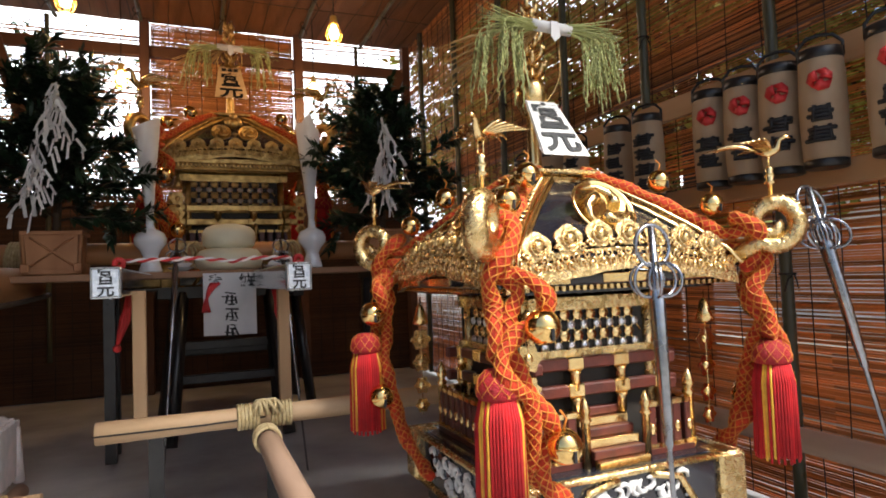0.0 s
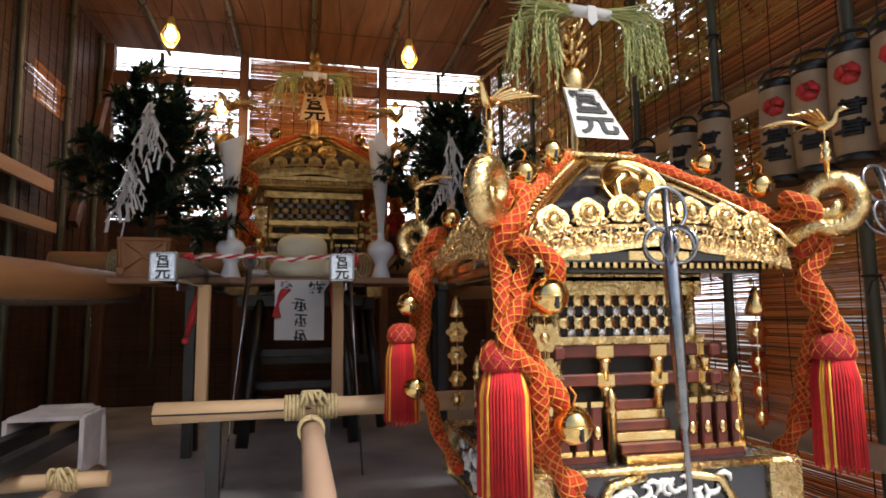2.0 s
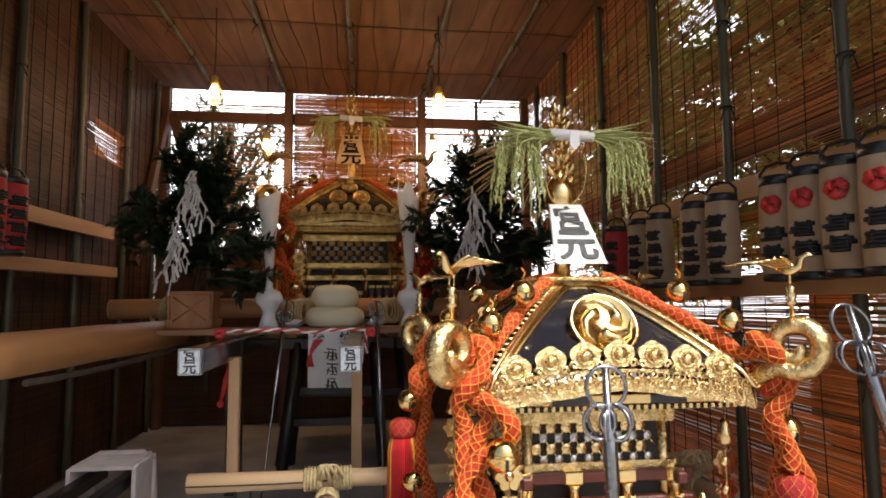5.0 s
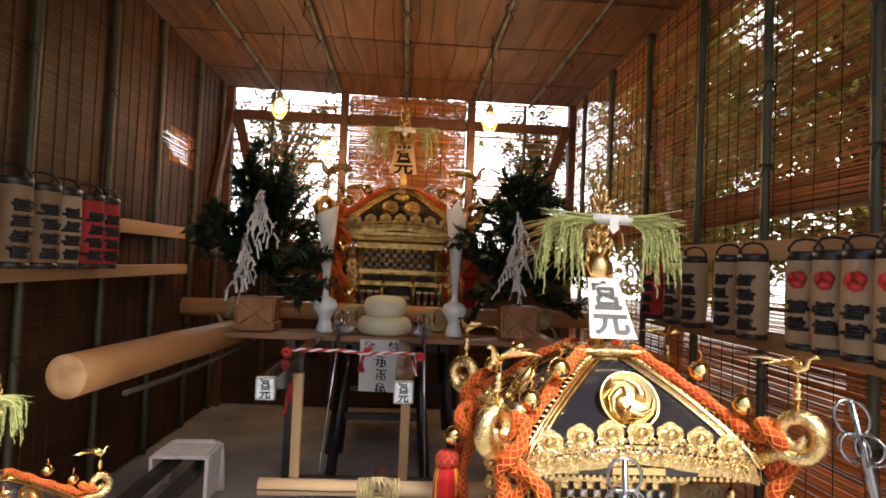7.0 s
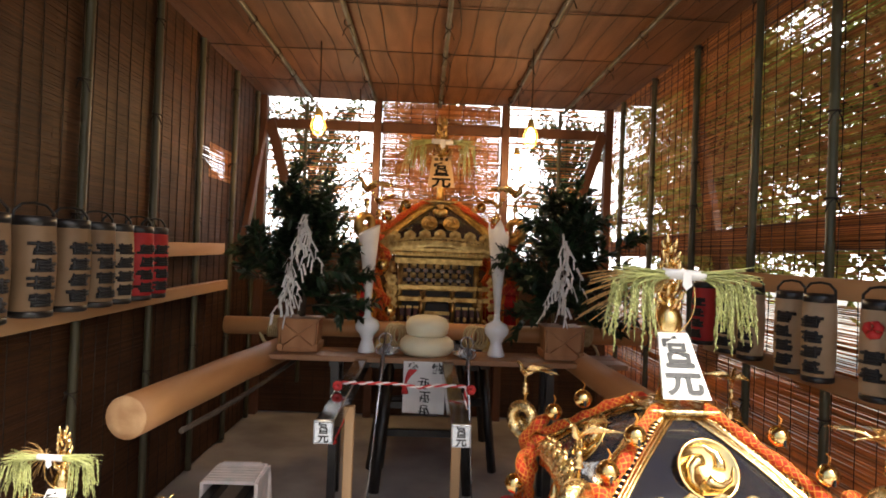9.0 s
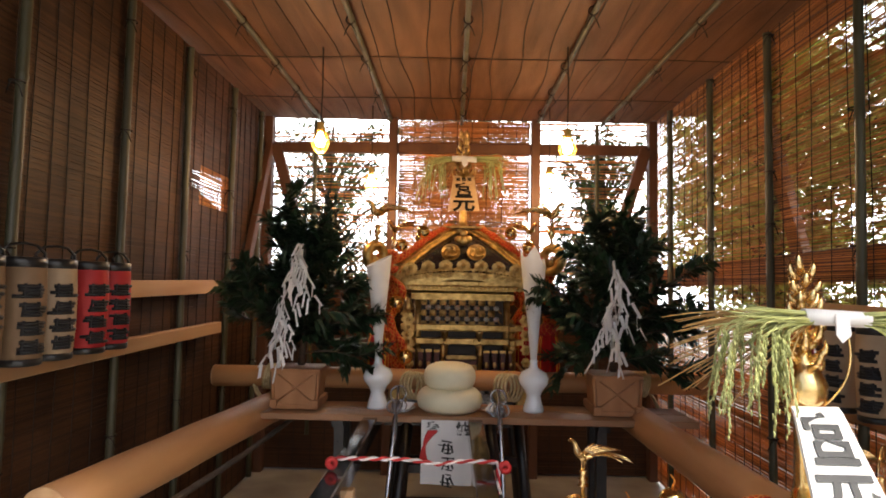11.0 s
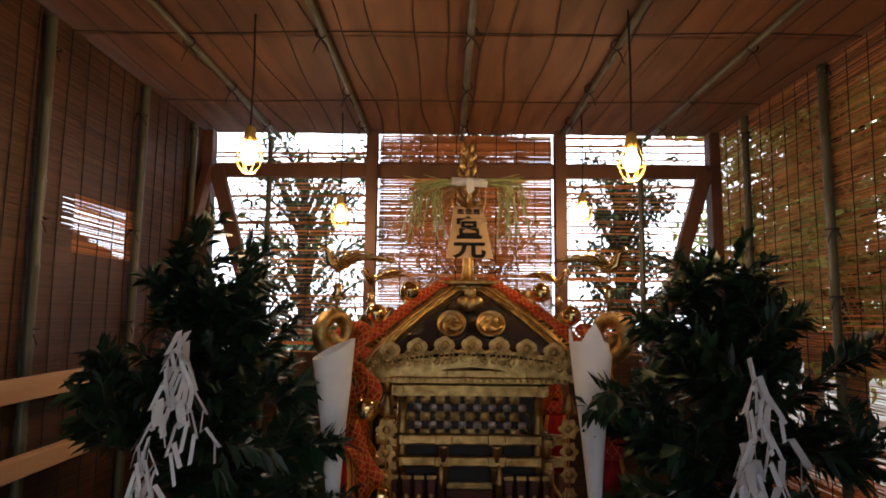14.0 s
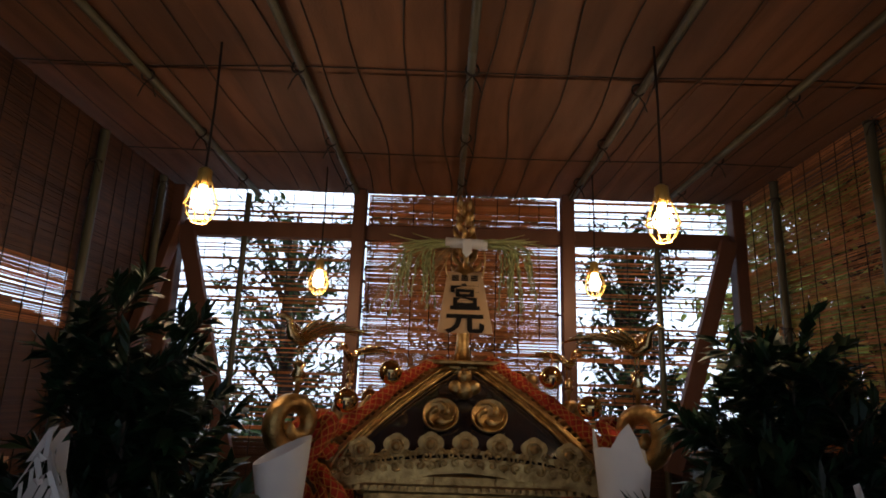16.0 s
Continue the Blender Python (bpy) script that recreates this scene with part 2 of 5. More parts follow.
def lettering(text, size, m, material, parent, name="lettering", depth=0.0006):
    """Words as a thin mesh in the plane of m (x to the right, y up)."""
    cu = bpy.data.curves.new(name, "FONT")
    cu.body, cu.size, cu.extrude = text, size, depth
    cu.align_x, cu.align_y = "CENTER", "CENTER"
    cu.offset = size * 0.026
    tmp = bpy.data.objects.new(name, cu)
    scene.collection.objects.link(tmp)
    dg = bpy.context.evaluated_depsgraph_get()
    me = bpy.data.meshes.new_from_object(tmp.evaluated_get(dg))
    bpy.data.objects.remove(tmp)
    me.transform(m)
    me.materials.clear()
    me.materials.append(material)
    ob = new(name, me)
    ob.parent = parent
    return ob


def brush(bm, cx, cz, w, h, rng, y=0.0, n=5, t=0.0012):
    """Unreadable brush writing: a block of short leaning bars."""
    for i in range(n):
        z = cz + h * (0.42 - 0.84 * i / max(1, n - 1))
        ww = w * rng.uniform(0.4, 1.0)
        box(bm, (cx + rng.uniform(-0.14, 0.14) * w, y, z), (ww, t, h * rng.uniform(0.07, 0.12)), Matrix.Rotation(rng.uniform(-0.05, 0.22), 4, "Y"))
    for k, lean in ((-0.28, rng.uniform(0.1, 0.5)), (0.05, rng.uniform(-0.1, 0.1)), (0.3, rng.uniform(-0.6, -0.2))):
        box(bm, (cx + k * w, y - t * 0.3, cz + rng.uniform(-0.15, 0.05) * h), (w * rng.uniform(0.1, 0.16), t * 1.2, h * rng.uniform(0.5, 0.95)), Matrix.Rotation(lean, 4, "Y"))


rng = random.Random(7)
# Front ends of walls and roof are unseen, run forward to shade the inside.
XW, YB, ZC, YF = 1.7, -0.75, 3.055, -5.9
YR = -5.8
WY0, WY1, WZ0, WZ1 = -2.15, -1.6, 2.1, 2.36

# ---- ground, blinds, roof ----
bm = B()
bmesh.ops.create_grid(bm, x_segments=40, y_segments=40, size=60, matrix=Matrix.Translation((0, 0, -0.012)))
setting("ground", bm, GROUND, "pale gravel ground round the open shed", "ground")
bm = B()
box(bm, (0, -4.1, -0.03), (5.2, 8.0, 0.06))
setting("floor", bm, CONCRETE, "dark worn concrete floor of the shed", "floor")


def slats(name, x0, x1, z0, z1, pitch, thick, at, along, material, label, gap=0.0, lean=0.4):
    """A reed blind: thin level slats, a little uneven."""
    vs, fs = [], []
    z = z0
    while z < z1:
        h = pitch * (1 - gap * rng.uniform(0.3, 1.7))
        n = max(1, int((x1 - x0) / 0.9))
        tilt = rng.uniform(-1, 1) * pitch * lean
        for k in range(n):
            a, b = x0 + (x1 - x0) * k / n, x0 + (x1 - x0) * (k + 1) / n
            za = z + tilt * math.sin(k * 1.7 + z * 9)
            zb = z + tilt * math.sin((k + 1) * 1.7 + z * 9)
            o = len(vs)
            d0 = at - thick / 2 + rng.uniform(-0.001, 0.001)
            d1 = d0 + thick
            for (u, zz) in ((a, za), (b, zb)):
                for (d, q) in ((d0, 0), (d1, 0), (d1, h), (d0, h)):
                    vs.append((u, d, zz + q) if along == "x" else (d, u, zz + q))
            fs += [(o, o + 1, o + 5, o + 4), (o + 1, o + 2, o + 6, o + 5), (o + 2, o + 3, o + 7, o + 6), (o + 3, o, o + 4, o + 7), (o, o + 3, o + 2, o + 1), (o + 4, o + 5, o + 6, o + 7)]
        z += pitch
    me = bpy.data.meshes.new(name)
    me.from_pydata(vs, [], fs)
    me.materials.append(material)
    return tagged(new(name, me), label, "reed blind", kind="structure")


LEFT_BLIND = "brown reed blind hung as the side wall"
slats("wall_left", YF, WY0, 0.02, ZC, 0.0085, 0.004, -XW, "y", REED_SHADED, LEFT_BLIND, 0.02)
slats("wall_left_low", WY0, YB, 0.02, WZ0, 0.0085, 0.004, -XW, "y", REED_SHADED, LEFT_BLIND, 0.02)
slats("wall_left_high", WY0, YB, WZ1, ZC, 0.0085, 0.004, -XW, "y", REED_SHADED, LEFT_BLIND, 0.02)
slats("wall_left_end", WY1, YB, WZ0, WZ1, 0.0085, 0.004, -XW, "y", REED_SHADED, LEFT_BLIND, 0.02)
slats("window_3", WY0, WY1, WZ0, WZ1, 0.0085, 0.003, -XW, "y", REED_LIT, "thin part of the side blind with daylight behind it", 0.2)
# Unseen sheet, added so no daylight leaks through the low back blind.
bm = B()
box(bm, (0, YB + 0.06, 0.78), (2 * XW, 0.02, 1.56))
setting("wall_back_light_stop", bm, BEAM, "unseen boards added behind the low back blind to stop stray light")
# Added backing, hidden by the slats, that blocks daylight except at window_3.
bm = B()
box(bm, (-XW - 0.06, (YF + WY0) / 2, ZC / 2), (0.02, WY0 - YF, ZC))
box(bm, (-XW - 0.06, (WY0 + YB) / 2, WZ0 / 2), (0.02, YB - WY0, WZ0))
box(bm, (-XW - 0.06, (WY1 + YB) / 2, (WZ0 + WZ1) / 2), (0.02, YB - WY1, WZ1 - WZ0))
for k in range(8):
    # the lower edge of the opening slants down towards the back
    box(bm, (-XW - 0.06, WY0 + 0.55 * (k + 0.5) / 8, WZ0 + 0.06 - 0.0075 * k), (0.02, 0.55 / 8, 0.12 - 0.015 * k))
box(bm, (-XW - 0.06, (WY0 + YB) / 2, (WZ1 + ZC) / 2), (0.02, YB - WY0, ZC - WZ1))
setting("wall_left_light_stop", bm, BEAM, "unseen boards added behind the left blind to keep daylight out")
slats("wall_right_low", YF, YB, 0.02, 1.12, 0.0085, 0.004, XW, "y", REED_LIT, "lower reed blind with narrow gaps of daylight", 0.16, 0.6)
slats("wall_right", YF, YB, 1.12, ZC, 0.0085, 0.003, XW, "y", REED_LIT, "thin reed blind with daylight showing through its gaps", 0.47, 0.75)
slats("wall_back_low", -XW, XW, 0.02, 1.6, 0.0085, 0.004, YB, "x", REED_SHADED, "brown reed blind on the lower back wall", 0.08)
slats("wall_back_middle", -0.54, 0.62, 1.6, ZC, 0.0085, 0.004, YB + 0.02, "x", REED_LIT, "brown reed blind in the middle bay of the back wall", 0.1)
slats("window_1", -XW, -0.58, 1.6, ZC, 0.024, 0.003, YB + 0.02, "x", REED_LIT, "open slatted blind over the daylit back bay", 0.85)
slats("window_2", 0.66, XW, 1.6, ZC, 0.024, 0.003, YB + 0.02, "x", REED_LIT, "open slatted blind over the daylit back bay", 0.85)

# ceiling of reed mats, with small holes of light left between the strips
bm = B()
yy = YR
while yy < YB - 0.01:
    w = min(0.9, YB - yy)
    for k in range(4):
        box(bm, (-1.35 + 0.9 * k, yy + w / 2, ZC + 0.012 + 0.004 * ((k + int(yy * 7)) % 2)), (0.912, w + 0.012, 0.008))
    yy += w
setting("ceiling", bm, CEIL, "orange-brown reed mat ceiling tied to bamboo poles", "ceiling")
bm = B()
box(bm, (0, (YR + YB) / 2, ZC + 0.1), (4.2, YB - YR + 0.04, 0.04))
setting("roof", bm, BEAM, "plain roof sheet over the reed mats", "roof")


def bamboo(p0, p1, r, label="green bamboo pole tied to the blinds"):
    bm = B()
    p0, p1 = Vector(p0), Vector(p1)
    n = max(2, int((p1 - p0).length / 0.32))
    pts, rs = [], []
    for i in range(n):
        for f, q in ((0.02, 1.0), (0.5, 0.96), (0.95, 1.0), (0.985, 1.14)):
            pts.append(p0.lerp(p1, (i + f) / n))
            rs.append(r * q)
    tube(bm, pts, rs, 10)
    return tagged(part("bamboo_pole", bm, BAMBOO), label, "bamboo pole", "bamboo poles", "structure")


def tie(c, r, axis):
    bm = B()
    ring = [Vector(c) + r * (math.cos(a) * Vector(axis[0]) + math.sin(a) * Vector(axis[1])) for a in (2 * math.pi * i / 12 for i in range(13))]
    tube(bm, ring, 0.004, 5)
    for s in (-1, 1):
        e = Vector(c) + Vector(axis[1]) * -r
        tube(bm, [e, e + Vector((0.02 * s, 0.01, -0.02)), e + Vector((0.035 * s, 0.012, -0.06))], 0.003, 5)
    return tagged(part("cord_tie", bm, CORD), "dark cord knot on a bamboo pole", "cord", "cord ties", "structure")


for x in (-1.22, -0.62, 0.02, 0.66, 1.26):
    bamboo((x, YR, ZC - 0.02), (x + rng.uniform(-0.02, 0.02), YB, ZC - 0.02), 0.016)
    for y in (-4.0, -3.5, -2.9, -2.2, -1.6, -1.1):
        tie((x, y + rng.uniform(-0.1, 0.1), ZC - 0.02), 0.024, ((1, 0, 0), (0, 0, 1)))
for y in (-5.3, -4.55, -3.85, -3.1, -2.4, -1.7, -1.05):
    bamboo((-XW + 0.03, y, 0.02), (-XW + 0.03, y + rng.uniform(-0.04, 0.04), ZC - 0.02), 0.021)
    for z in (0.9, 1.75, 2.3, 2.95):
        tie((-XW + 0.03, y, z + rng.uniform(-0.1, 0.1)), 0.026, ((1, 0, 0), (0, 1, 0)))
for y in (-5.35, -4.75, -4.1, -3.45, -2.75, -2.0, -1.25):
    bamboo((XW - 0.03, y, 0.02), (XW - 0.03, y + rng.uniform(-0.04, 0.04), ZC - 0.02), 0.021)
    for z in (0.9, 1.9, 2.3, 2.95):
        tie((XW - 0.03, y, z + rng.uniform(-0.1, 0.1)), 0.026, ((1, 0, 0), (0, 1, 0)))
for x in (-1.27, 1.2):
    bamboo((x, YB - 0.03, 0.3), (x, YB - 0.03, ZC - 0.02), 0.018)


def cords(name, lines, r, label):
    bm = B()
    for pts in lines:
        tube(bm, pts, r, 4, False)
    return tagged(part(name, bm, CORD), label, "cord", kind="stuff")


def wall_cord(pts, wall):
    bm = B()
    tube(bm, pts, 0.0024, 4, False)
    part("binding_cord", bm, CORD, bpy.data.objects[wall])


y = YF + 0.05
while y < YB:
    for sx, wall in ((-1, "wall_left"), (1, "wall_right")):
        wave = rng.uniform(0, 6.28)
        wall_cord([(sx * (XW - 0.006), y + 0.009 * math.sin(2.4 * z + wave), z) for z in (0.02, 0.5, 1.0, 1.5, 2.0, 2.5, ZC)], wall)
    y += 0.125 * rng.uniform(0.75, 1.25)
x = -XW + 0.06
while x < XW:
    wall_cord([(x + 0.006 * math.sin(2 * z + x * 5), YB - 0.004, z) for z in (0.02, 0.8, 1.6, 2.4, ZC)], "wall_back_low")
    x += 0.125 * rng.uniform(0.8, 1.2)
L = []
x = -XW + 0.1
while x < XW:
    wave = rng.uniform(0, 6.28)
    L.append([(x + 0.022 * math.sin(2.3 * y + wave) + 0.012 * math.sin(5.1 * y + 2 * wave), y, ZC + 0.003) for y in (YR + (YB - YR) * i / 24 for i in range(25))])
    x += 0.155 * rng.uniform(0.8, 1.2)
y = YR + 0.2
while y < YB:
    L.append([(x, y + 0.015 * math.sin(4 * x), ZC + 0.003) for x in (-XW, -1.2, -0.6, 0, 0.6, 1.2, XW)])
    y += 0.84
cords("ceiling_cords", L, 0.0028, "dark cords binding the reed mats of the ceiling")

# timbers
def timber(name, p0, p1, w, h, material, label):
    bm = B()
    p0, p1 = Vector(p0), Vector(p1)
    d = p1 - p0
    q = d.to_track_quat("X", "Z").to_matrix().to_4x4()
    box(bm, (p0 + p1) / 2, (d.length, w, h), q, min(w, h) * 0.06)
    return tagged(part(name, bm, material), label, "timber", kind="structure")


timber("beam_back", (-XW, YB - 0.02, 2.8), (XW, YB - 0.02, 2.81), 0.06, 0.09, BEAM, "brown cross beam of the back wall")
for i, x in enumerate((-XW + 0.03, -0.58, 0.66, XW - 0.03)):
    timber("post_back_%d" % (i + 1), (x, YB - 0.06, 0), (x, YB - 0.06, ZC), 0.09, 0.075, BEAM, "brown square timber post of the back wall")
timber("brace_left", (-XW + 0.1, YB - 0.1, 2.8), (-1.22, YB - 0.1, 1.5), 0.05, 0.09, BEAM, "brown slanting timber brace")
timber("brace_right", (XW - 0.1, YB - 0.1, 2.8), (1.2, YB - 0.1, 1.5), 0.05, 0.09, BEAM, "brown slanting timber brace")
timber("brace_side_left", (-XW + 0.05, -0.85, 2.8), (-XW + 0.05, -1.5, 1.4), 0.05, 0.09, BEAM, "brown slanting timber brace")
timber("brace_side_right", (XW + 0.05, -2.35, 3.1), (XW + 0.05, -3.15, 1.2), 0.05, 0.1, BEAM, "brown slanting timber brace")
timber("beam_right", (XW + 0.06, YF, 1.78), (XW + 0.06, YB, 1.7), 0.06, 0.15, BEAM, "brown horizontal timber behind the blind")
timber("rail_left_upper", (-XW + 0.08, YF, 1.53), (-XW + 0.08, -2.0, 1.57), 0.025, 0.085, RAIL, "long wooden rail on the side wall")
timber("rail_left_lower", (-XW + 0.1, YF, 1.26), (-XW + 0.1, -2.0, 1.3), 0.05, 0.07, RAIL, "long wooden rail under the lanterns")
timber("rail_right_upper", (XW - 0.08, YF, 1.5), (XW - 0.08, -3.15, 1.52), 0.025, 0.085, RAIL, "long wooden rail on the side wall")
timber("rail_right_lower", (XW - 0.1, YF, 1.13), (XW - 0.1, -3.15, 1.13), 0.05, 0.075, RAIL, "long wooden rail under the lanterns")

# ---- portable shrines ----
def netted_rope(name, pts, r, parent, label=""):
    """An orange rope inside a yellow cord net."""
    bm = B()
    P = [Vector(p) for p in pts]
    dense = []
    for i in range(len(P) - 1):
        a, b = P[max(i - 1, 0)], P[min(i + 2, len(P) - 1)]
        for k in range(7):
            t = k / 7
            p, q = P[i], P[i + 1]
            dense.append(0.5 * (2 * p + (q - a) * t + (2 * a - 5 * p + 4 * q - b) * t * t + (3 * p - a - 3 * q + b) * t ** 3))
    dense.append(P[-1])
    s = 0.0
    for i in range(1, len(dense) - 1):
        # the rope winds a little round its own line
        s += (P[-1] - P[0]).length / len(dense) + r * 0.12
        w = s / (r * 1.7)
        dense[i] = dense[i] + Vector((math.cos(w), math.sin(w), 0)) * r * 0.28
    s, rs = 0.0, []
    for i, p in enumerate(dense):
        s += (p - dense[i - 1]).length if i else 0
        rs.append(r * (1 + 0.2 * math.sin(s / r * 0.95)))
    tube(bm, dense, rs, 9)
    ob = part(name, bm, ROPE, parent, label)
    bm = B()
    nets = []
    for ph in range(5):
        for sg in (-1, 1):
            nets.append((ph * 2 * math.pi / 5, sg, []))
    a, s = None, 0.0
    for i, p in enumerate(dense):
        d = (dense[min(i + 1, len(dense) - 1)] - dense[max(i - 1, 0)]).normalized()
        a = frame_of(d)[0] if a is None else (a - d * a.dot(d)).normalized()
        b = d.cross(a)
        s += (p - dense[i - 1]).length if i else 0
        for ph, sg, out in nets:
            w = ph + sg * s / r * 0.9
            out.append(p + rs[i] * 1.05 * (math.cos(w) * a + math.sin(w) * b))
    for _, _, out in nets:
        tube(bm, out, r * 0.09, 4, False)
    part("cord_net", bm, NET, ob, "yellow cord net")
    return ob


def suzu(c, r, parent):
    bm = B()
    ball(bm, c, r, 18)
    lathe(bm, [(r * 1.0, -r * 0.05), (r * 1.07, 0), (r * 1.0, r * 0.05)], c, 18)
    o = part("bell", bm, BELL, parent, "polished round brass bell")
    bm = B()
    box(bm, Vector(c) + Vector((0, -r * 0.96, -r * 0.35)), (r * 0.16, r * 0.2, r * 0.6))
    part("bell_slot", bm, INK, o)
    bm = B()
    tube(bm, [Vector(c) + Vector((0, 0, r)), Vector(c) + Vector((r * 0.2, 0, r * 1.5)), Vector(c) + Vector((0, r * 0.3, r * 1.9))], r * 0.06, 5)
    part("bell_cord", bm, NET, o)
    return o


def tassel(c, s, parent):
    x, y, z = c
    bm = B()
    lathe(bm, [(0.006 * s, 0.035 * s), (0.022 * s, 0.032 * s), (0.036 * s, 0.018 * s), (0.042 * s, 0), (0.04 * s, -0.014 * s), (0.034 * s, -0.022 * s)], c, 20)
    o = part("tassel", bm, RED_BALL, parent, "red silk tassel with yellow strands")
    bm = B()
    yb = B()
    n = 44
    for i in range(n):
        a = 2 * math.pi * i / n
        ra, rb = 0.033 * s, (0.043 + 0.003 * math.sin(i * 5.1)) * s
        b = yb if (i % 15) in (8, 9, 11) else bm
        tube(b, [(x + ra * math.cos(a), y + ra * math.sin(a), z - 0.02 * s), (x + 0.042 * s * math.cos(a), y + 0.042 * s * math.sin(a), z - 0.06 * s),
                 (x + rb * math.cos(a), y + rb * math.sin(a), z - (0.228 + 0.006 * math.sin(i * 3.3)) * s)], 0.0034 * s, 4)
    tube(bm, [(x, y, z - 0.02 * s), (x, y, z - 0.22 * s)], [0.03 * s, 0.038 * s], 12)
    part("fringe", bm, RED, o)
    part("yellow_strand", yb, YELLOW, o)
    bm = B()
    for k in range(10):
        a0 = 2 * math.pi * k / 10
        for sg in (-1, 1):
            tube(bm, [(x + rr * s * math.cos(a0 + sg * t), y + rr * s * math.sin(a0 + sg * t), z + zz * s) for rr, zz, t in ((0.0235, 0.032, 0), (0.037, 0.018, 0.35), (0.0425, 0, 0.7), (0.0405, -0.014, 1.0))], 0.0008 * s, 3, False)
    part("gold_net", bm, NET, o)


def phoenix(c, s, parent, turn=0.0):
    m = Matrix.Translation(c) @ pose(0, 0, 0, 0, 0, turn)
    bm = B()
    tube(bm, [m @ Vector(p) * 1.0 for p in ((0, 0.03 * s, 0.02 * s), (0, 0, 0.012 * s), (0, -0.02 * s, 0.022 * s), (0, -0.026 * s, 0.045 * s), (0, -0.04 * s, 0.052 * s), (0, -0.052 * s, 0.047 * s))], [0.004 * s, 0.012 * s, 0.01 * s, 0.006 * s, 0.0065 * s, 0.001 * s], 8)
    for sg in (-1, 1):
        for k in range(5):
            a = m @ Vector((0.008 * sg * s, 0.004 * k * s - 0.006 * s, 0.02 * s))
            b = m @ Vector(((0.045 + 0.012 * k) * sg * s, (0.012 + 0.014 * k) * s, (0.046 - 0.004 * k) * s))
            tube(bm, bez(a, (a + b) / 2 + Vector((0, 0, 0.012 * s)), b, 4), [0.004 * s, 0.0045 * s, 0.004 * s, 0.003 * s, 0.0008 * s], 5)
    for k in (-1, 0, 1):
        tube(bm, bez(m @ Vector((0, 0.025 * s, 0.02 * s)), m @ Vector((0.01 * k * s, 0.08 * s, 0.05 * s)), m @ Vector((0.02 * k * s, (0.15 - 0.02 * abs(k)) * s, 0.03 * s)), 5), [0.003 * s, 0.004 * s, 0.005 * s, 0.004 * s, 0.003 * s, 0.0006 * s], 5)
    for sg in (-1, 1):
        tube(bm, [m @ Vector((0.006 * sg * s, 0, 0.01 * s)), m @ Vector((0.006 * sg * s, 0, -0.02 * s))], 0.0018 * s, 5)
    lathe(bm, [(0.004 * s, -0.02 * s), (0.012 * s, -0.026 * s), (0.008 * s, -0.036 * s), (0.014 * s, -0.045 * s), (0.006 * s, -0.05 * s)], c, 10)
    return part("phoenix", bm, GOLD, parent, "small gilt bird with spread wings")


def tomoe_disc(bm, c, r, n=Vector((0, -1, 0.3)), swirls=None):
    q = n.to_track_quat("Z", "Y").to_matrix().to_4x4()
    lathe(bm, [(0.1 * r, 0.002), (r * 0.9, 0.002), (r * 0.93, 0.005), (r, 0.004), (r, -0.004)], c, 28, q)
    m = Matrix.Translation(c) @ q
    for k in range(3):
        a0 = 2 * math.pi * k / 3
        pts = [m @ Vector((r * rr * math.cos(a0 + t), r * rr * math.sin(a0 + t), 0.004)) for rr, t in ((0.34, 0), (0.44, 0.5), (0.58, 1.0), (0.72, 1.6), (0.8, 2.2))]
        if swirls is None:
            tube(bm, pts, [0.2 * r, 0.19 * r, 0.14 * r, 0.08 * r, 0.02 * r], 8)
        else:
            sw = B()
            tube(sw, pts, [0.2 * r, 0.19 * r, 0.14 * r, 0.08 * r, 0.02 * r], 10)
            swirls.append(sw)


def rosette_mesh(material):
    """A flat cloud-shaped carving with a ringed boss."""
    bm = B()
    out = []
    for k in range(40):
        a = 2 * math.pi * k / 40
        r = 0.031 * (1 + 0.13 * abs(math.sin(2.5 * a + 0.8)) - 0.1 * (math.sin(a) < -0.5))
        out.append((r * math.cos(a) * 1.08, 0, r * math.sin(a)))
    poly(bm, out, 0.008)
    tube(bm, [(0.0195 * math.cos(t), -0.003, 0.0195 * math.sin(t)) for t in (2 * math.pi * i / 16 for i in range(17))], 0.0034, 6)
    ball(bm, (0, -0.004, 0), 0.0135, 10, (1, 0.7, 1))
    for sx in (-1, 1):
        tube(bm, [(sx * (0.03 + 0.012 * (1 - i / 8) * math.cos(i)), -0.002, -0.022 + 0.012 * (1 - i / 8) * math.sin(i)) for i in range(8)], 0.0042, 6)
    me = bpy.data.meshes.new("rosette")
    bm.to_mesh(me)
    bm.free()
    me.materials.append(material)
    return me


ROSETTES = {False: rosette_mesh(GOLD_CARVED), True: rosette_mesh(OLD_GOLD)}


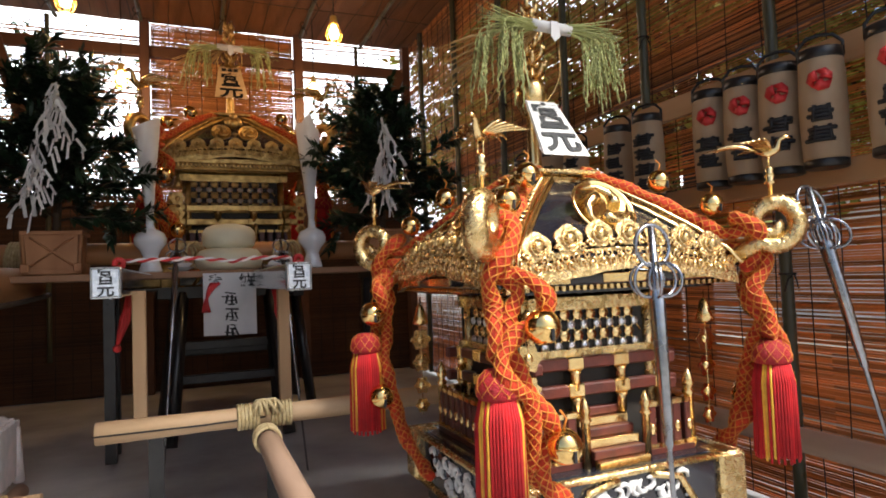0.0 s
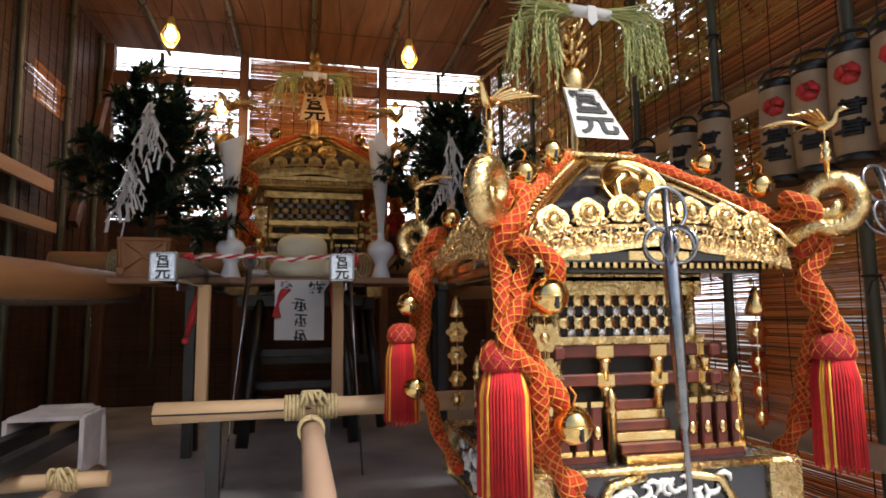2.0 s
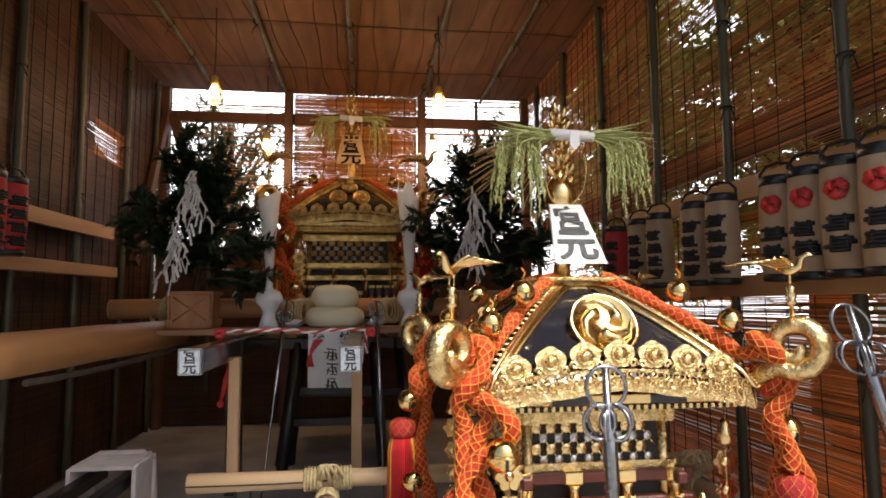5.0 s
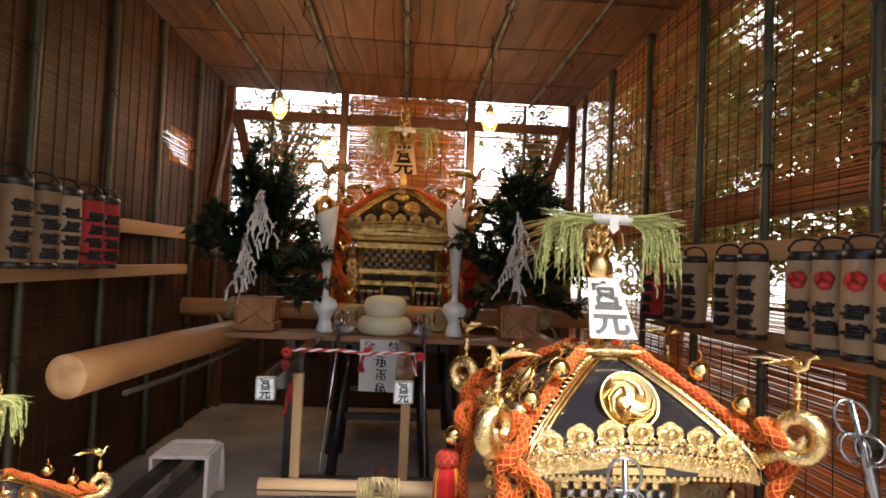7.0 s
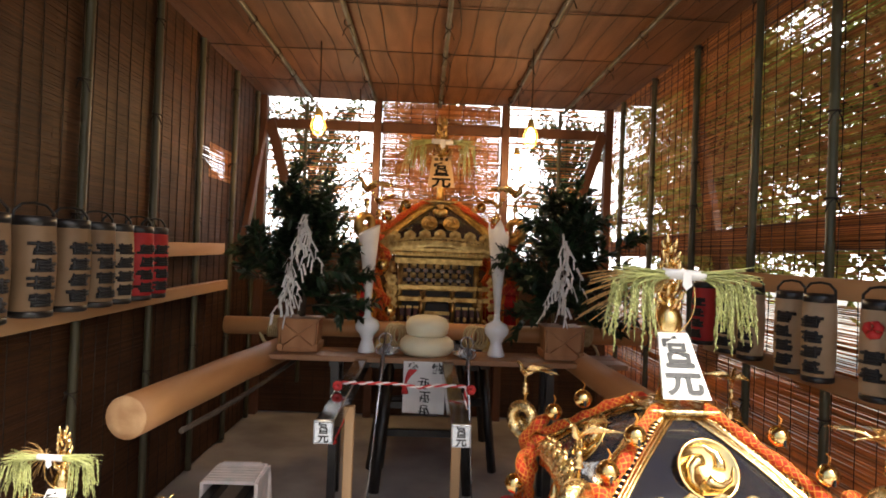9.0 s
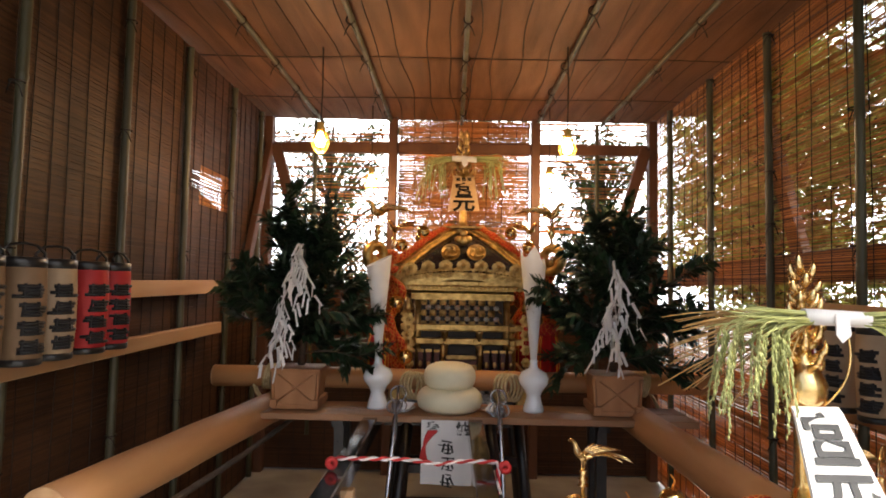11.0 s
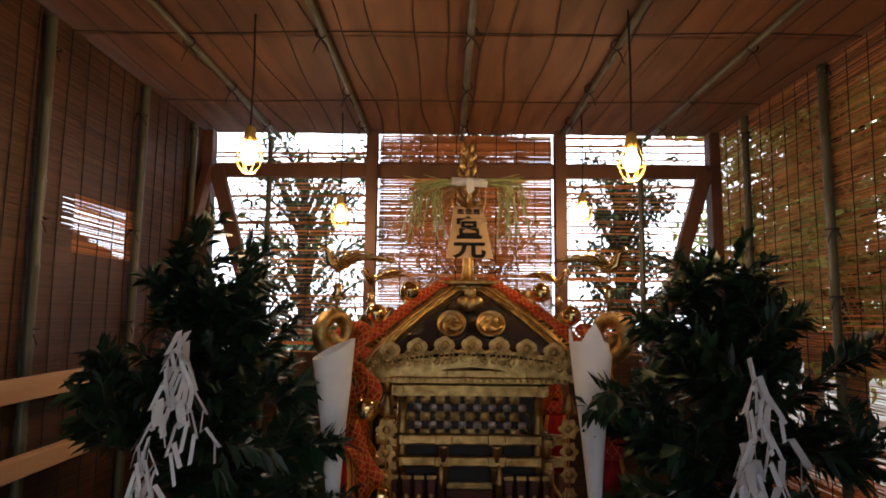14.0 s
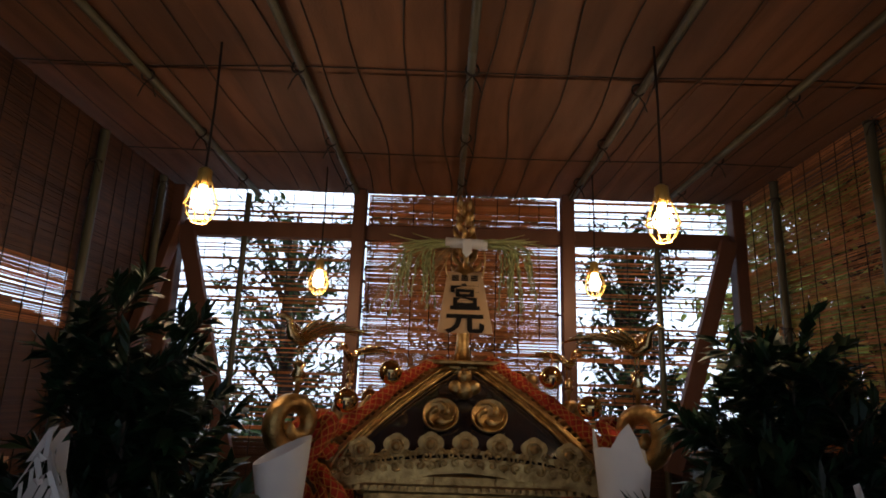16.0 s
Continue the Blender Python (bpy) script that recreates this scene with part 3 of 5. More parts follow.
def shrine(at, scale, label, board, lat_low=0.665, ears=True, dull=False, hung=True, board_up=0.035, ear_up=0.055):
    """A portable shrine: base, balustrade, body, curved roof, corner curls, ropes, bells and tassels."""
    G, GC = (OLD_GOLD, OLD_GOLD) if dull else (GOLD, GOLD_CARVED)
    T = thing("portable_shrine", at, label, "portable shrine", "portable shrines", scale)
    E, R = 0.355, 0.44
    # base
    bm = B()
    for a in (0, 1):
        for s in (-1, 1):
            c = (0, s * 0.3, 0.32) if a == 0 else (s * 0.3, 0, 0.32)
            box(bm, c, (0.66, 0.05, 0.14) if a == 0 else (0.05, 0.56, 0.14), bevel=0.006)
    box(bm, (0, 0, 0.385), (0.6, 0.6, 0.015))
    base = part("base", bm, LACQUER, T, "black lacquered base with gilt edges")
    bm = B()
    for s in (-1, 1):
        for z in (0.254, 0.388):
            tube(bm, [(-0.335, s * 0.327, z), (0.335, s * 0.327, z)], 0.009, 8)
            tube(bm, [(s * 0.327, -0.335, z), (s * 0.327, 0.335, z)], 0.009, 8)
        for q in (-1, 1):
            box(bm, (s * 0.3, q * 0.3, 0.32), (0.085, 0.085, 0.15), bevel=0.008)
            tube(bm, [(s * 0.2, q * 0.33, 0.26), (s * 0.17, q * 0.333, 0.3), (s * 0.13, q * 0.333, 0.36), (s * 0.05, q * 0.333, 0.375)], 0.009, 6)
    tagged(part("base_fitting", bm, GC, base), kind="stuff")
    bm = B()
    for s in (-1, 1):
        for i in range(30):
            a, b, t = rng.uniform(-0.17, 0.17), rng.uniform(0.275, 0.36), rng.uniform(0, 6.28)
            w = [(a + 0.022 * math.cos(t + q) * (1 - q * 0.12), b + 0.018 * math.sin(t + q) * (1 - q * 0.12)) for q in (0, 0.8, 1.6, 2.4, 3.2, 4.0)]
            tube(bm, [(u, s * 0.329, v) for u, v in w], [0.003, 0.006, 0.007, 0.006, 0.005, 0.002], 6)
            tube(bm, [(s * 0.329, u, v) for u, v in w], [0.003, 0.006, 0.007, 0.006, 0.005, 0.002], 6)
    tagged(part("dragon_carving", bm, CARVE_WHITE, base, "white carved panel"), kind="stuff")
    # balustrade and stairs
    for sx, sy in ((0, -1), (0, 1), (-1, 0), (1, 0)):
        bm, bg = B(), B()
        for k in range(13):
            u = -0.24 + 0.04 * k
            if (sx, sy) == (0, -1) and abs(u) < 0.09:
                continue
            p = (u, sy * 0.25, 0.455) if sx == 0 else (sx * 0.25, u, 0.455)
            bl = B()
            box(bl, p, (0.026, 0.02, 0.12) if sx == 0 else (0.02, 0.026, 0.12), bevel=0.003)
            part("baluster", bl, DARK_WOOD, T)
            q = (p[0], p[1] + (sy * 0.011), p[2]) if sx == 0 else (p[0] + sx * 0.011, p[1], p[2])
            ball(bg, q, 0.011, 8, (1, 0.5, 1.4) if sx == 0 else (0.5, 1, 1.4))
            box(bg, (p[0], p[1], 0.408), (0.031, 0.026, 0.02) if sx == 0 else (0.026, 0.031, 0.02))
            box(bg, (p[0], p[1], 0.518), (0.03, 0.024, 0.012) if sx == 0 else (0.024, 0.03, 0.012))
        box(bm, (0, sy * 0.25, 0.4) if sx == 0 else (sx * 0.25, 0, 0.4), (0.5, 0.03, 0.014) if sx == 0 else (0.03, 0.5, 0.014))
        b = part("balustrade_rail", bm, DARK_WOOD, T)
        tagged(part("gilt_fitting", bg, G, b), kind="stuff")
    for sx in (-1, 1):
        for sy in (-1, 1):
            bm = B()
            lathe(bm, [(0.013, 0.39), (0.013, 0.53), (0.018, 0.535), (0.01, 0.545), (0.017, 0.56), (0.012, 0.578), (0.002, 0.6)], (sx * 0.25, sy * 0.25, 0), 10)
            part("finial_post", bm, G, T)
        bm = B()
        lathe(bm, [(0.011, 0.39), (0.011, 0.5), (0.016, 0.505), (0.009, 0.515), (0.014, 0.53), (0.002, 0.56)], (sx * 0.09, -0.27, 0), 10)
        part("finial_post", bm, G, T)
    for k in range(6):
        bm = B()
        box(bm, (0, -0.29 + 0.02 * k, 0.4 + 0.021 * k), (0.15, 0.022, 0.021), bevel=0.002)
        part("stair_tread", bm, G if k % 2 == 0 else DARK_WOOD, T)
    # body
    bm = B()
    box(bm, (0, 0, 0.59), (0.36, 0.36, 0.4))
    body = part("body", bm, DARK_BOARD, T, "dark unlit body behind the lattice")
    bm, bs = B(), B()
    n = 8
    rows = max(4, int((0.775 - lat_low) / 0.027))
    for r_ in range(rows):
        for k in range(n):
            u = -0.16 + 0.32 * (k + 0.5 * (r_ % 2)) / n
            z = 0.767 - 0.027 * (r_ + 0.5)
            for s in (-1, 1):
                bt = bs if r_ % 2 else bm
                flower = [(0.001, 0.0085), (0.0055, 0.0085), (0.0075, 0.004), (0.0135, 0.006), (0.0168, 0)] if r_ % 2 == 0 else [(0.001, 0.0095), (0.005, 0.008), (0.0065, 0.004), (0.0105, 0.005), (0.0125, 0)]
                lathe(bt, flower, (u, s * 0.183, z), 8, Matrix.Rotation(radians(-90 * s), 4, "X"))
                lathe(bt, flower, (s * 0.183, u, z), 8, Matrix.Rotation(radians(90 * s), 4, "Y"))
                for du in (-1, 1):
                    v = u + du * 0.16 / n
                    if abs(v) < 0.165:
                        tube(bm, [(u, s * 0.183, z), (v, s * 0.183, z - 0.027)], 0.0032, 4)
                        tube(bm, [(s * 0.183, u, z), (s * 0.183, v, z - 0.027)], 0.0032, 4)
    tagged(part("lattice", bm, G, body, "gilt openwork flower lattice"), kind="stuff")
    tagged(part("silver_flower", bs, BRIGHT_SILVER, body, "silver flowers in the lattice"), kind="stuff")
    bm = B()
    for s in (-1, 1):
        for z, h in ((0.787, 0.044), (lat_low - 0.008, 0.018), (0.805, 0.014)):
            box(bm, (0, s * 0.188, z), (0.42, 0.018, h))
            box(bm, (s * 0.188, 0, z), (0.018, 0.42, h))
        for q in (-1, 1):
            tube(bm, [(s * 0.182, q * 0.182, 0.42), (s * 0.182, q * 0.182, 0.8)], 0.014, 10)
    part("body_frame", bm, GC, body)
    bm, bg = B(), B()
    for s in (-1, 1):
        for z in (0.632, 0.565):
            for c, d in (((0, s * 0.2, z), (0.5, 0.026, 0.03)), ((s * 0.2, 0, z - 0.001), (0.026, 0.5, 0.029))):
                bl = B()
                box(bl, c, d, bevel=0.004)
                part("tie_beam", bl, G if dull else DARK_WOOD, body)
            for u in (-0.2, -0.07, 0.07, 0.2):
                box(bg, (u, s * 0.2, z), (0.05, 0.03, 0.034), bevel=0.004)
                box(bg, (s * 0.2, u, z), (0.03, 0.05, 0.034), bevel=0.004)
                lathe(bg, [(0.012, -0.05), (0.014, -0.01), (0.018, 0.0)], (u, s * 0.205, z - 0.018), 8)
    bm.free()
    tagged(part("gilt_bracket", bg, G, body), kind="stuff")
    if dull:
        body.scale = (1.2, 1.2, 1.0)
    # eaves
    bm = B()
    box(bm, (0, 0, 0.822), (0.6, 0.6, 0.02))
    box(bm, (0, 0, 0.845), (0.69, 0.69, 0.03), bevel=0.006)
    eave = part("eave", bm, GC if dull else LACQUER, T, "gilt eaves" if dull else "black lacquered eaves")
    bm = B()
    for s in (-1, 1):
        for k in range(34):
            u = -0.31 + 0.62 * k / 33
            box(bm, (u, s * 0.325, 0.826), (0.009, 0.03, 0.012))
            box(bm, (s * 0.325, u, 0.826), (0.03, 0.009, 0.012))
        for u in (-0.24, 0, 0.24):
            box(bm, (u, s * 0.346, 0.846), (0.15, 0.006, 0.022), bevel=0.002)
            box(bm, (s * 0.346, u, 0.846), (0.006, 0.15, 0.022), bevel=0.002)
    tagged(part("rafter_end", bm, G, eave), kind="stuff")
    # roof: rings of a concave pyramid with arched sides
    bm = B()
    prof = ((0.35, 0.86), (0.332, 0.893), (0.28, 0.95), (0.215, 1.01), (0.15, 1.062), (0.1, 1.1), (0.075, 1.108))
    rings = []
    for h, z in prof:
        ring = []
        for side in range(4):
            for k in range(8):
                u = -1 + 2 * k / 8
                lift = 0.04 * (1 - u * u) * (h / 0.35) ** 2
                p = Vector((u * h, -h * (1 + 0.02 * (1 - u * u)), z + lift))
                ring.append(bm.verts.new(Matrix.Rotation(radians(90 * side), 3, "Z") @ p))
        rings.append(ring)
    for q, w in zip(rings, rings[1:]):
        for k in range(32):
            bm.faces.new((q[k], q[(k + 1) % 32], w[(k + 1) % 32], w[k])).smooth = True
    roof = part("roof", bm, LACQUER, T, "curved black lacquered roof")
    for side in range(4):
        m = Matrix.Rotation(radians(90 * side), 4, "Z")
        bm = B()
        low = [(u, -0.357, 0.862 + 0.05 * max(0.0, 1 - abs(u / 0.335)) ** 0.8 * (0.6 if abs(u) > 0.1 else 0.7) - 0.015 * (abs(u) / 0.33) ** 3) for u in [-0.335 + 0.67 * i / 24 for i in range(25)]]
        top = [(u * 0.97, -0.35, 0.917 + 0.03 * (1 - (u / 0.335) ** 2)) for u in [-0.335 + 0.67 * i / 24 for i in range(25)]]
        grid = [[bm.verts.new(m @ (Vector(p) + Vector((0, dy, -0.03)))) for p in row] for row, dy in ((low, 0), (top, 0), (top, 0.016), (low, 0.016))]
        for a in range(4):
            for k in range(24):
                bm.faces.new((grid[a][k], grid[a][k + 1], grid[(a + 1) % 4][k + 1], grid[(a + 1) % 4][k]))
        bm.faces.new([g[0] for g in grid])
        bm.faces.new([g[24] for g in grid][::-1])
        fr = part("frieze", bm, GC, roof, "carved gilt eaves board")
        bm = B()
        for k in range(44):
            u = -0.31 + 0.62 * k / 43
            zc = 0.866 + 0.013 * (1 - (u / 0.335) ** 2) + 0.02 * max(0.0, 1 - abs(u / 0.335)) + (0.009 if k % 2 else -0.009)
            sg = 1 if k % 4 < 2 else -1
            tube(bm, [m @ Vector((u + sg * 0.0125 * (1 - i / 9) * math.cos(i * 0.9 + k), -0.3575, zc + 0.0125 * (1 - i / 9) * math.sin(i * 0.9 + k))) for i in range(9)], 0.0034, 5)
        tagged(part("scroll_carving", bm, G, fr, "gilt scrolls carved in relief"), kind="stuff")
        for k in range(7):
            u = -0.25 + 0.5 * k / 6
            ro = new("rosette", ROSETTES[dull])
            ro.parent = fr
            ro.matrix_basis = m @ Matrix.Translation((u, -0.352, 0.905 + (0.026 if dull else 0.046) * (1 - (u / 0.3) ** 2))) @ Matrix.Rotation(-0.18, 4, "X") @ Matrix.Scale(0.86 if dull else 1.0, 4)
        bm, swirls = B(), []
        if dull:
            tomoe_disc(bm, m @ Vector((-0.062, -0.292, 0.997)), 0.046, m.to_3x3() @ Vector((0, -1, 0.55)))
            sw = B()
            tomoe_disc(sw, m @ Vector((0.062, -0.292, 0.997)), 0.046, m.to_3x3() @ Vector((0, -1, 0.55)))
            swirls.append(sw)
            for u, z, r_ in ((-0.024, 1.066, 0.02), (0.024, 1.066, 0.02), (0, 1.06, 0.026), (0, 1.096, 0.02)):
                sw = B()
                ball(sw, m @ Vector((u, -0.212, z)), r_, 12, (1, 0.7, 1))
                swirls.append(sw)
        else:
            tomoe_disc(bm, m @ Vector((0, -0.262, 1.02)), 0.088, m.to_3x3() @ Vector((0, -1, 0.62)), swirls)
        cr = part("crest", bm, BELL if not dull else G, roof, "gilt disc with three swirls")
        for sw in swirls:
            part("boss" if dull else "swirl", sw, G, cr)
        bm = B()
        for off in (-0.03, -0.022, 0.022, 0.03):
            tube(bm, [m @ Vector((-h + off, -h - off, z + 0.012)) for h, z in prof], 0.005, 6)
        for off in (0.036, 0.044, 0.058):
            tube(bm, [m @ Vector((-h + min(off, h * 0.8), -h * 1.004, z + 0.007 + 0.04 * (h / 0.35) ** 2 * (1 - (1 - min(off / h, 0.8)) ** 2))) for h, z in prof], 0.0055, 6)
            tube(bm, [m @ Vector((-h * 1.004, -h + min(off, h * 0.8), z + 0.007 + 0.04 * (h / 0.35) ** 2 * (1 - (1 - min(off / h, 0.8)) ** 2))) for h, z in prof], 0.0055, 6)
        for k in range(30):
            t = k / 30 * (len(prof) - 1)
            i = int(t)
            h = prof[i][0] + (prof[i + 1][0] - prof[i][0]) * (t - i)
            z = prof[i][1] + (prof[i + 1][1] - prof[i][1]) * (t - i)
            lo = m @ Vector((-h - 0.022, -h + 0.022, z + 0.01))
            hi = m @ Vector((-h + 0.022, -h - 0.022, z + 0.01))
            mid = m @ Vector((-h - 0.012, -h - 0.012, z + 0.016))
            tube(bm, bez(lo, mid, hi, 4), 0.0045, 5)
            ball(bm, m @ Vector((-h, -h, z + 0.014)), 0.0085, 6)
        part("hip_ridge", bm, G, roof)
        # corner curl
        bm = B()
        c = Vector((-0.405, -0.405, 0.945))
        d = Vector((-1, -1, 0)).normalized()
        pts, rs = [], []
        for i in range(34):
            f = i / 33
            a = -2.2 + 8.6 * f
            rr = 0.056 if f < 0.38 else 0.056 - 0.047 * (f - 0.38) / 0.62
            pts.append(m @ (c + d * rr * math.cos(a) + Vector((0, 0, rr * math.sin(a) + 0.02))))
            rs.append(0.024 - 0.013 * max(0.0, f - 0.3))
        tube(bm, [m @ Vector((-0.33, -0.33, 0.872))] + pts, [0.018] + rs, 10)
        ax = m.to_3x3() @ Vector((1, -1, 0)).normalized()
        for v in bm.verts:
            v.co += ax * (v.co.dot(ax)) * 0.15
        cl = part("corner_curl", bm, GC, T, "gilt curled roof corner")
        bm = B()
        lathe(bm, [(0.006, 0), (0.006, 0.03), (0.016, 0.034), (0.009, 0.042), (0.012, 0.05), (0.004, 0.062)], m @ (c + Vector((0, 0, 0.088))), 10)
        part("curl_finial", bm, G, cl)
        phoenix(m @ (c + Vector((0, 0, 0.185 if not dull else 0.2))), 1.45 if dull else 1.0, T, 90 * side - 45)
        # rope from the top to the corner, and down
        rp = [(-0.07, -0.07, 1.142), (-0.12, -0.12, 1.115), (-0.2, -0.2, 1.052), (-0.28, -0.28, 0.985), (-0.33, -0.33, 0.945), (-0.36, -0.36, 0.955), (-0.385, -0.37, 0.93), (-0.37, -0.385, 0.89), (-0.35, -0.38, 0.86),
              (-0.33, -0.4, 0.82), (-0.345, -0.385, 0.77), (-0.36, -0.39, 0.72), (-0.335, -0.4, 0.66), (-0.3, -0.41, 0.6), (-0.275, -0.41, 0.54), (-0.285, -0.39, 0.47), (-0.26, -0.38, 0.4), (-0.22, -0.36, 0.34), (-0.12, -0.345, 0.3)]
        netted_rope("rope", [m @ Vector(p) for p in rp], 0.0168, T, "thick orange rope in a yellow net")
        kn = [(-0.31, -0.33, 0.9), (-0.37, -0.39, 0.915), (-0.4, -0.36, 0.955), (-0.36, -0.33, 0.985), (-0.33, -0.37, 0.97), (-0.35, -0.41, 0.92), (-0.39, -0.4, 0.86), (-0.37, -0.37, 0.8), (-0.385, -0.39, 0.74), (-0.385, -0.385, 0.68)]
        netted_rope("rope_knot", [m @ Vector(p) for p in kn], 0.0172, T, "looped orange rope knot")
        lp = [(-0.36, -0.36, 0.86), (-0.32, -0.42, 0.855), (-0.285, -0.43, 0.82), (-0.295, -0.42, 0.77), (-0.345, -0.415, 0.735), (-0.385, -0.42, 0.69), (-0.38, -0.43, 0.645), (-0.325, -0.43, 0.61), (-0.315, -0.41, 0.56), (-0.315, -0.4, 0.5), (-0.3, -0.37, 0.44), (-0.22, -0.38, 0.38)]
        netted_rope("rope_twist", [m @ Vector(p) for p in lp], 0.0165, T, "second strand of the hanging orange rope")
        suzu(m @ Vector((-0.2, -0.235, 1.1)), 0.032, T)
        suzu(m @ Vector((-0.3, -0.315, 1.025)), 0.031, T)
        suzu(m @ Vector((-0.305, -0.45, 0.755)), 0.037, T)
        suzu(m @ Vector((-0.26, -0.44, 0.51)), 0.037, T)
        tassel(m @ Vector((-0.385, -0.4, 0.635) if side != 3 else (-0.315, -0.47, 0.66)), 1.12, T)
        if hung:
            bm = B()
            c = m @ Vector((-0.26, -0.31, 0.8))
            tube(bm, [c, c - Vector((0, 0, 0.36))], 0.0016, 4)
            lathe(bm, [(0.004, 0.0), (0.012, -0.01), (0.018, -0.035), (0.026, -0.06), (0.012, -0.066)], c - Vector((0, 0, 0.02)), 12)
            for k, z in enumerate((-0.13, -0.2, -0.27, -0.33)):
                q = c + Vector((0, 0, z))
                w = 0.03 - 0.003 * k
                poly(bm, [q + Vector((w * (1 + 0.14 * math.cos(6 * t)) * math.cos(t), 0, w * (1 + 0.14 * math.cos(6 * t)) * math.sin(t))) for t in (2 * math.pi * i / 36 for i in range(36))], 0.003)
                ball(bm, q, 0.012, 8, (1, 0.5, 1))
            part("hanging_ornament", bm, G, T, "gilt hanging ornament")
    # pedestal, board, finial
    bm = B()
    for h, z, t in ((0.088, 1.113, 0.014), (0.076, 1.124, 0.014), (0.11, 1.137, 0.014)):
        box(bm, (0, 0, z), (2 * h, 2 * h, t), bevel=0.004)
    for k in (-1, 0, 1):
        ball(bm, (0.05 * k, -0.076, 1.122), 0.01, 8, (1, 0.5, 0.8))
    part("pedestal", bm, GC, T)
    bm = B()
    tilt = pose(0, -0.118, 1.145 + board_up, -34, 0, 0)
    o = [(-0.074, 0, 0), (0.074, 0, 0), (0.05, 0, 0.215), (-0.05, 0, 0.215)]
    if dull:
        o = [(1.1 * p[0], 0, 1.14 * p[2]) for p in o]
    poly(bm, [tilt @ Vector(p) for p in o], 0.016, Vector((0, 1, 0.6)))
    pl = part("name_board", bm, board, T, "white board with two bold characters")
    for i, ch in enumerate("宮元"):
        lettering(ch, (0.1, 0.118)[i], tilt @ pose(0, -0.004, (0.14 if dull else 0.155) - 0.095 * i, 90, 0, 0), INK, pl)
    for u in (-0.03, 0, 0.03) if dull else ():
        bm = B()
        for k in range(3):
            box(bm, tilt @ Vector((u, -0.003, 0.213 + 0.009 * k)), (0.022, 0.002, 0.005), tilt.to_3x3().to_4x4())
        part("small_writing", bm, INK, pl)
    bm = B()
    lathe(bm, [(0.03, 1.14), (0.02, 1.2), (0.018, 1.32), (0.034, 1.345), (0.048, 1.375), (0.05, 1.41), (0.032, 1.445), (0.014, 1.47), (0.018, 1.52), (0.006, 1.56)], (0, 0.06, 0), 16)
    flames = []
    for k in range(34):
        a, up = k * 2.4, 1.43 + 0.0068 * k
        rr = 0.05 * (1.0 - 0.02 * k) * rng.uniform(0.7, 1.15)
        b = Vector((0.01 * math.cos(a), 0.05 + 0.01 * math.sin(a), up))
        tip = b + Vector((rr * math.cos(a) * 0.75, rr * math.sin(a) * 0.75, rng.uniform(0.03, 0.055)))
        flames.append(bez(b, b + Vector((rr * math.cos(a), rr * math.sin(a), 0.012)), tip, 4))
    fin = part("finial", bm, G, T, "gilt flame-shaped finial")
    for line in flames:
        bm = B()
        tube(bm, line, [0.006, 0.009, 0.009, 0.006, 0.001], 6)
        part("flame", bm, G, fin)
    for sg in (-1, 1):
        bm = B()
        tube(bm, bez((sg * 0.02, 0.03, 1.36), (sg * 0.085, 0.0, 1.42), (sg * 0.05, -0.02, 1.52), 10), 0.0025, 6)
        part("wire_loop", bm, G, fin)
    if ears:
        bm = B()
        tube(bm, [(-0.065, -0.06, 1.505 + ear_up), (0.065, -0.06, 1.5 + ear_up)], 0.016, 12)
        wrap = part("paper_wrap", bm, WHITE, T, "white paper wrapped round the rice stalks")
        bm = B()
        poly(bm, [Vector((-0.012 + ex, -0.082, 1.5 + ear_up + ez)) for ex, ez in ((0, 0.012), (0.024, 0.012), (0.03, -0.03), (0.012, -0.046), (0.0, -0.03))], 0.003, Vector((0, 1, 0)))
        part("paper_knot", bm, WHITE, wrap)
        for sg in (-1, 1):
            # stiff stalks go on outwards in line with the wrap
            bm = B()
            for k in range(26 if dull else 44):
                s0 = Vector((sg * 0.05, -0.06 + rng.uniform(-0.012, 0.012), 1.502 + ear_up + rng.uniform(-0.012, 0.012)))
                reach = rng.uniform(0.09, 0.2)
                tip = s0 + Vector((sg * reach, rng.uniform(-0.3, 0.3) * reach, rng.uniform(-0.34, 0.16) * reach))
                mid = s0 + Vector((sg * reach * 0.55, (tip.y - s0.y) * 0.3, 0.006))
                tube(bm, bez(s0, mid, tip, 4), [0.0022, 0.002, 0.0018, 0.0014, 0.0006], 4)
            # ears bend over and hang in narrow strings of grain
            for k in range(14 if dull else 30):
                s0 = Vector((sg * 0.05, -0.06 + rng.uniform(-0.012, 0.012), 1.502 + ear_up + rng.uniform(-0.012, 0.012)))
                reach = rng.uniform(0.035, 0.15)
                top = s0 + Vector((sg * reach, rng.uniform(-0.4, 0.4) * reach, rng.uniform(-0.02, 0.005)))
                tip = top + Vector((sg * (0.005 + 0.45 * max(0.0, reach - 0.04)) * rng.uniform(0.4, 1.3), rng.uniform(-0.015, 0.015), -rng.uniform(0.1, 0.22)))
                line = bez(s0, top + Vector((0, 0, 0.004)), top + Vector((sg * 0.012, 0, -0.02)), 4) + bez(top + Vector((sg * 0.012, 0, -0.02)), top + Vector((sg * 0.018, 0, -0.05)), tip, 9)[1:]
                tube(bm, line, 0.0015, 4)
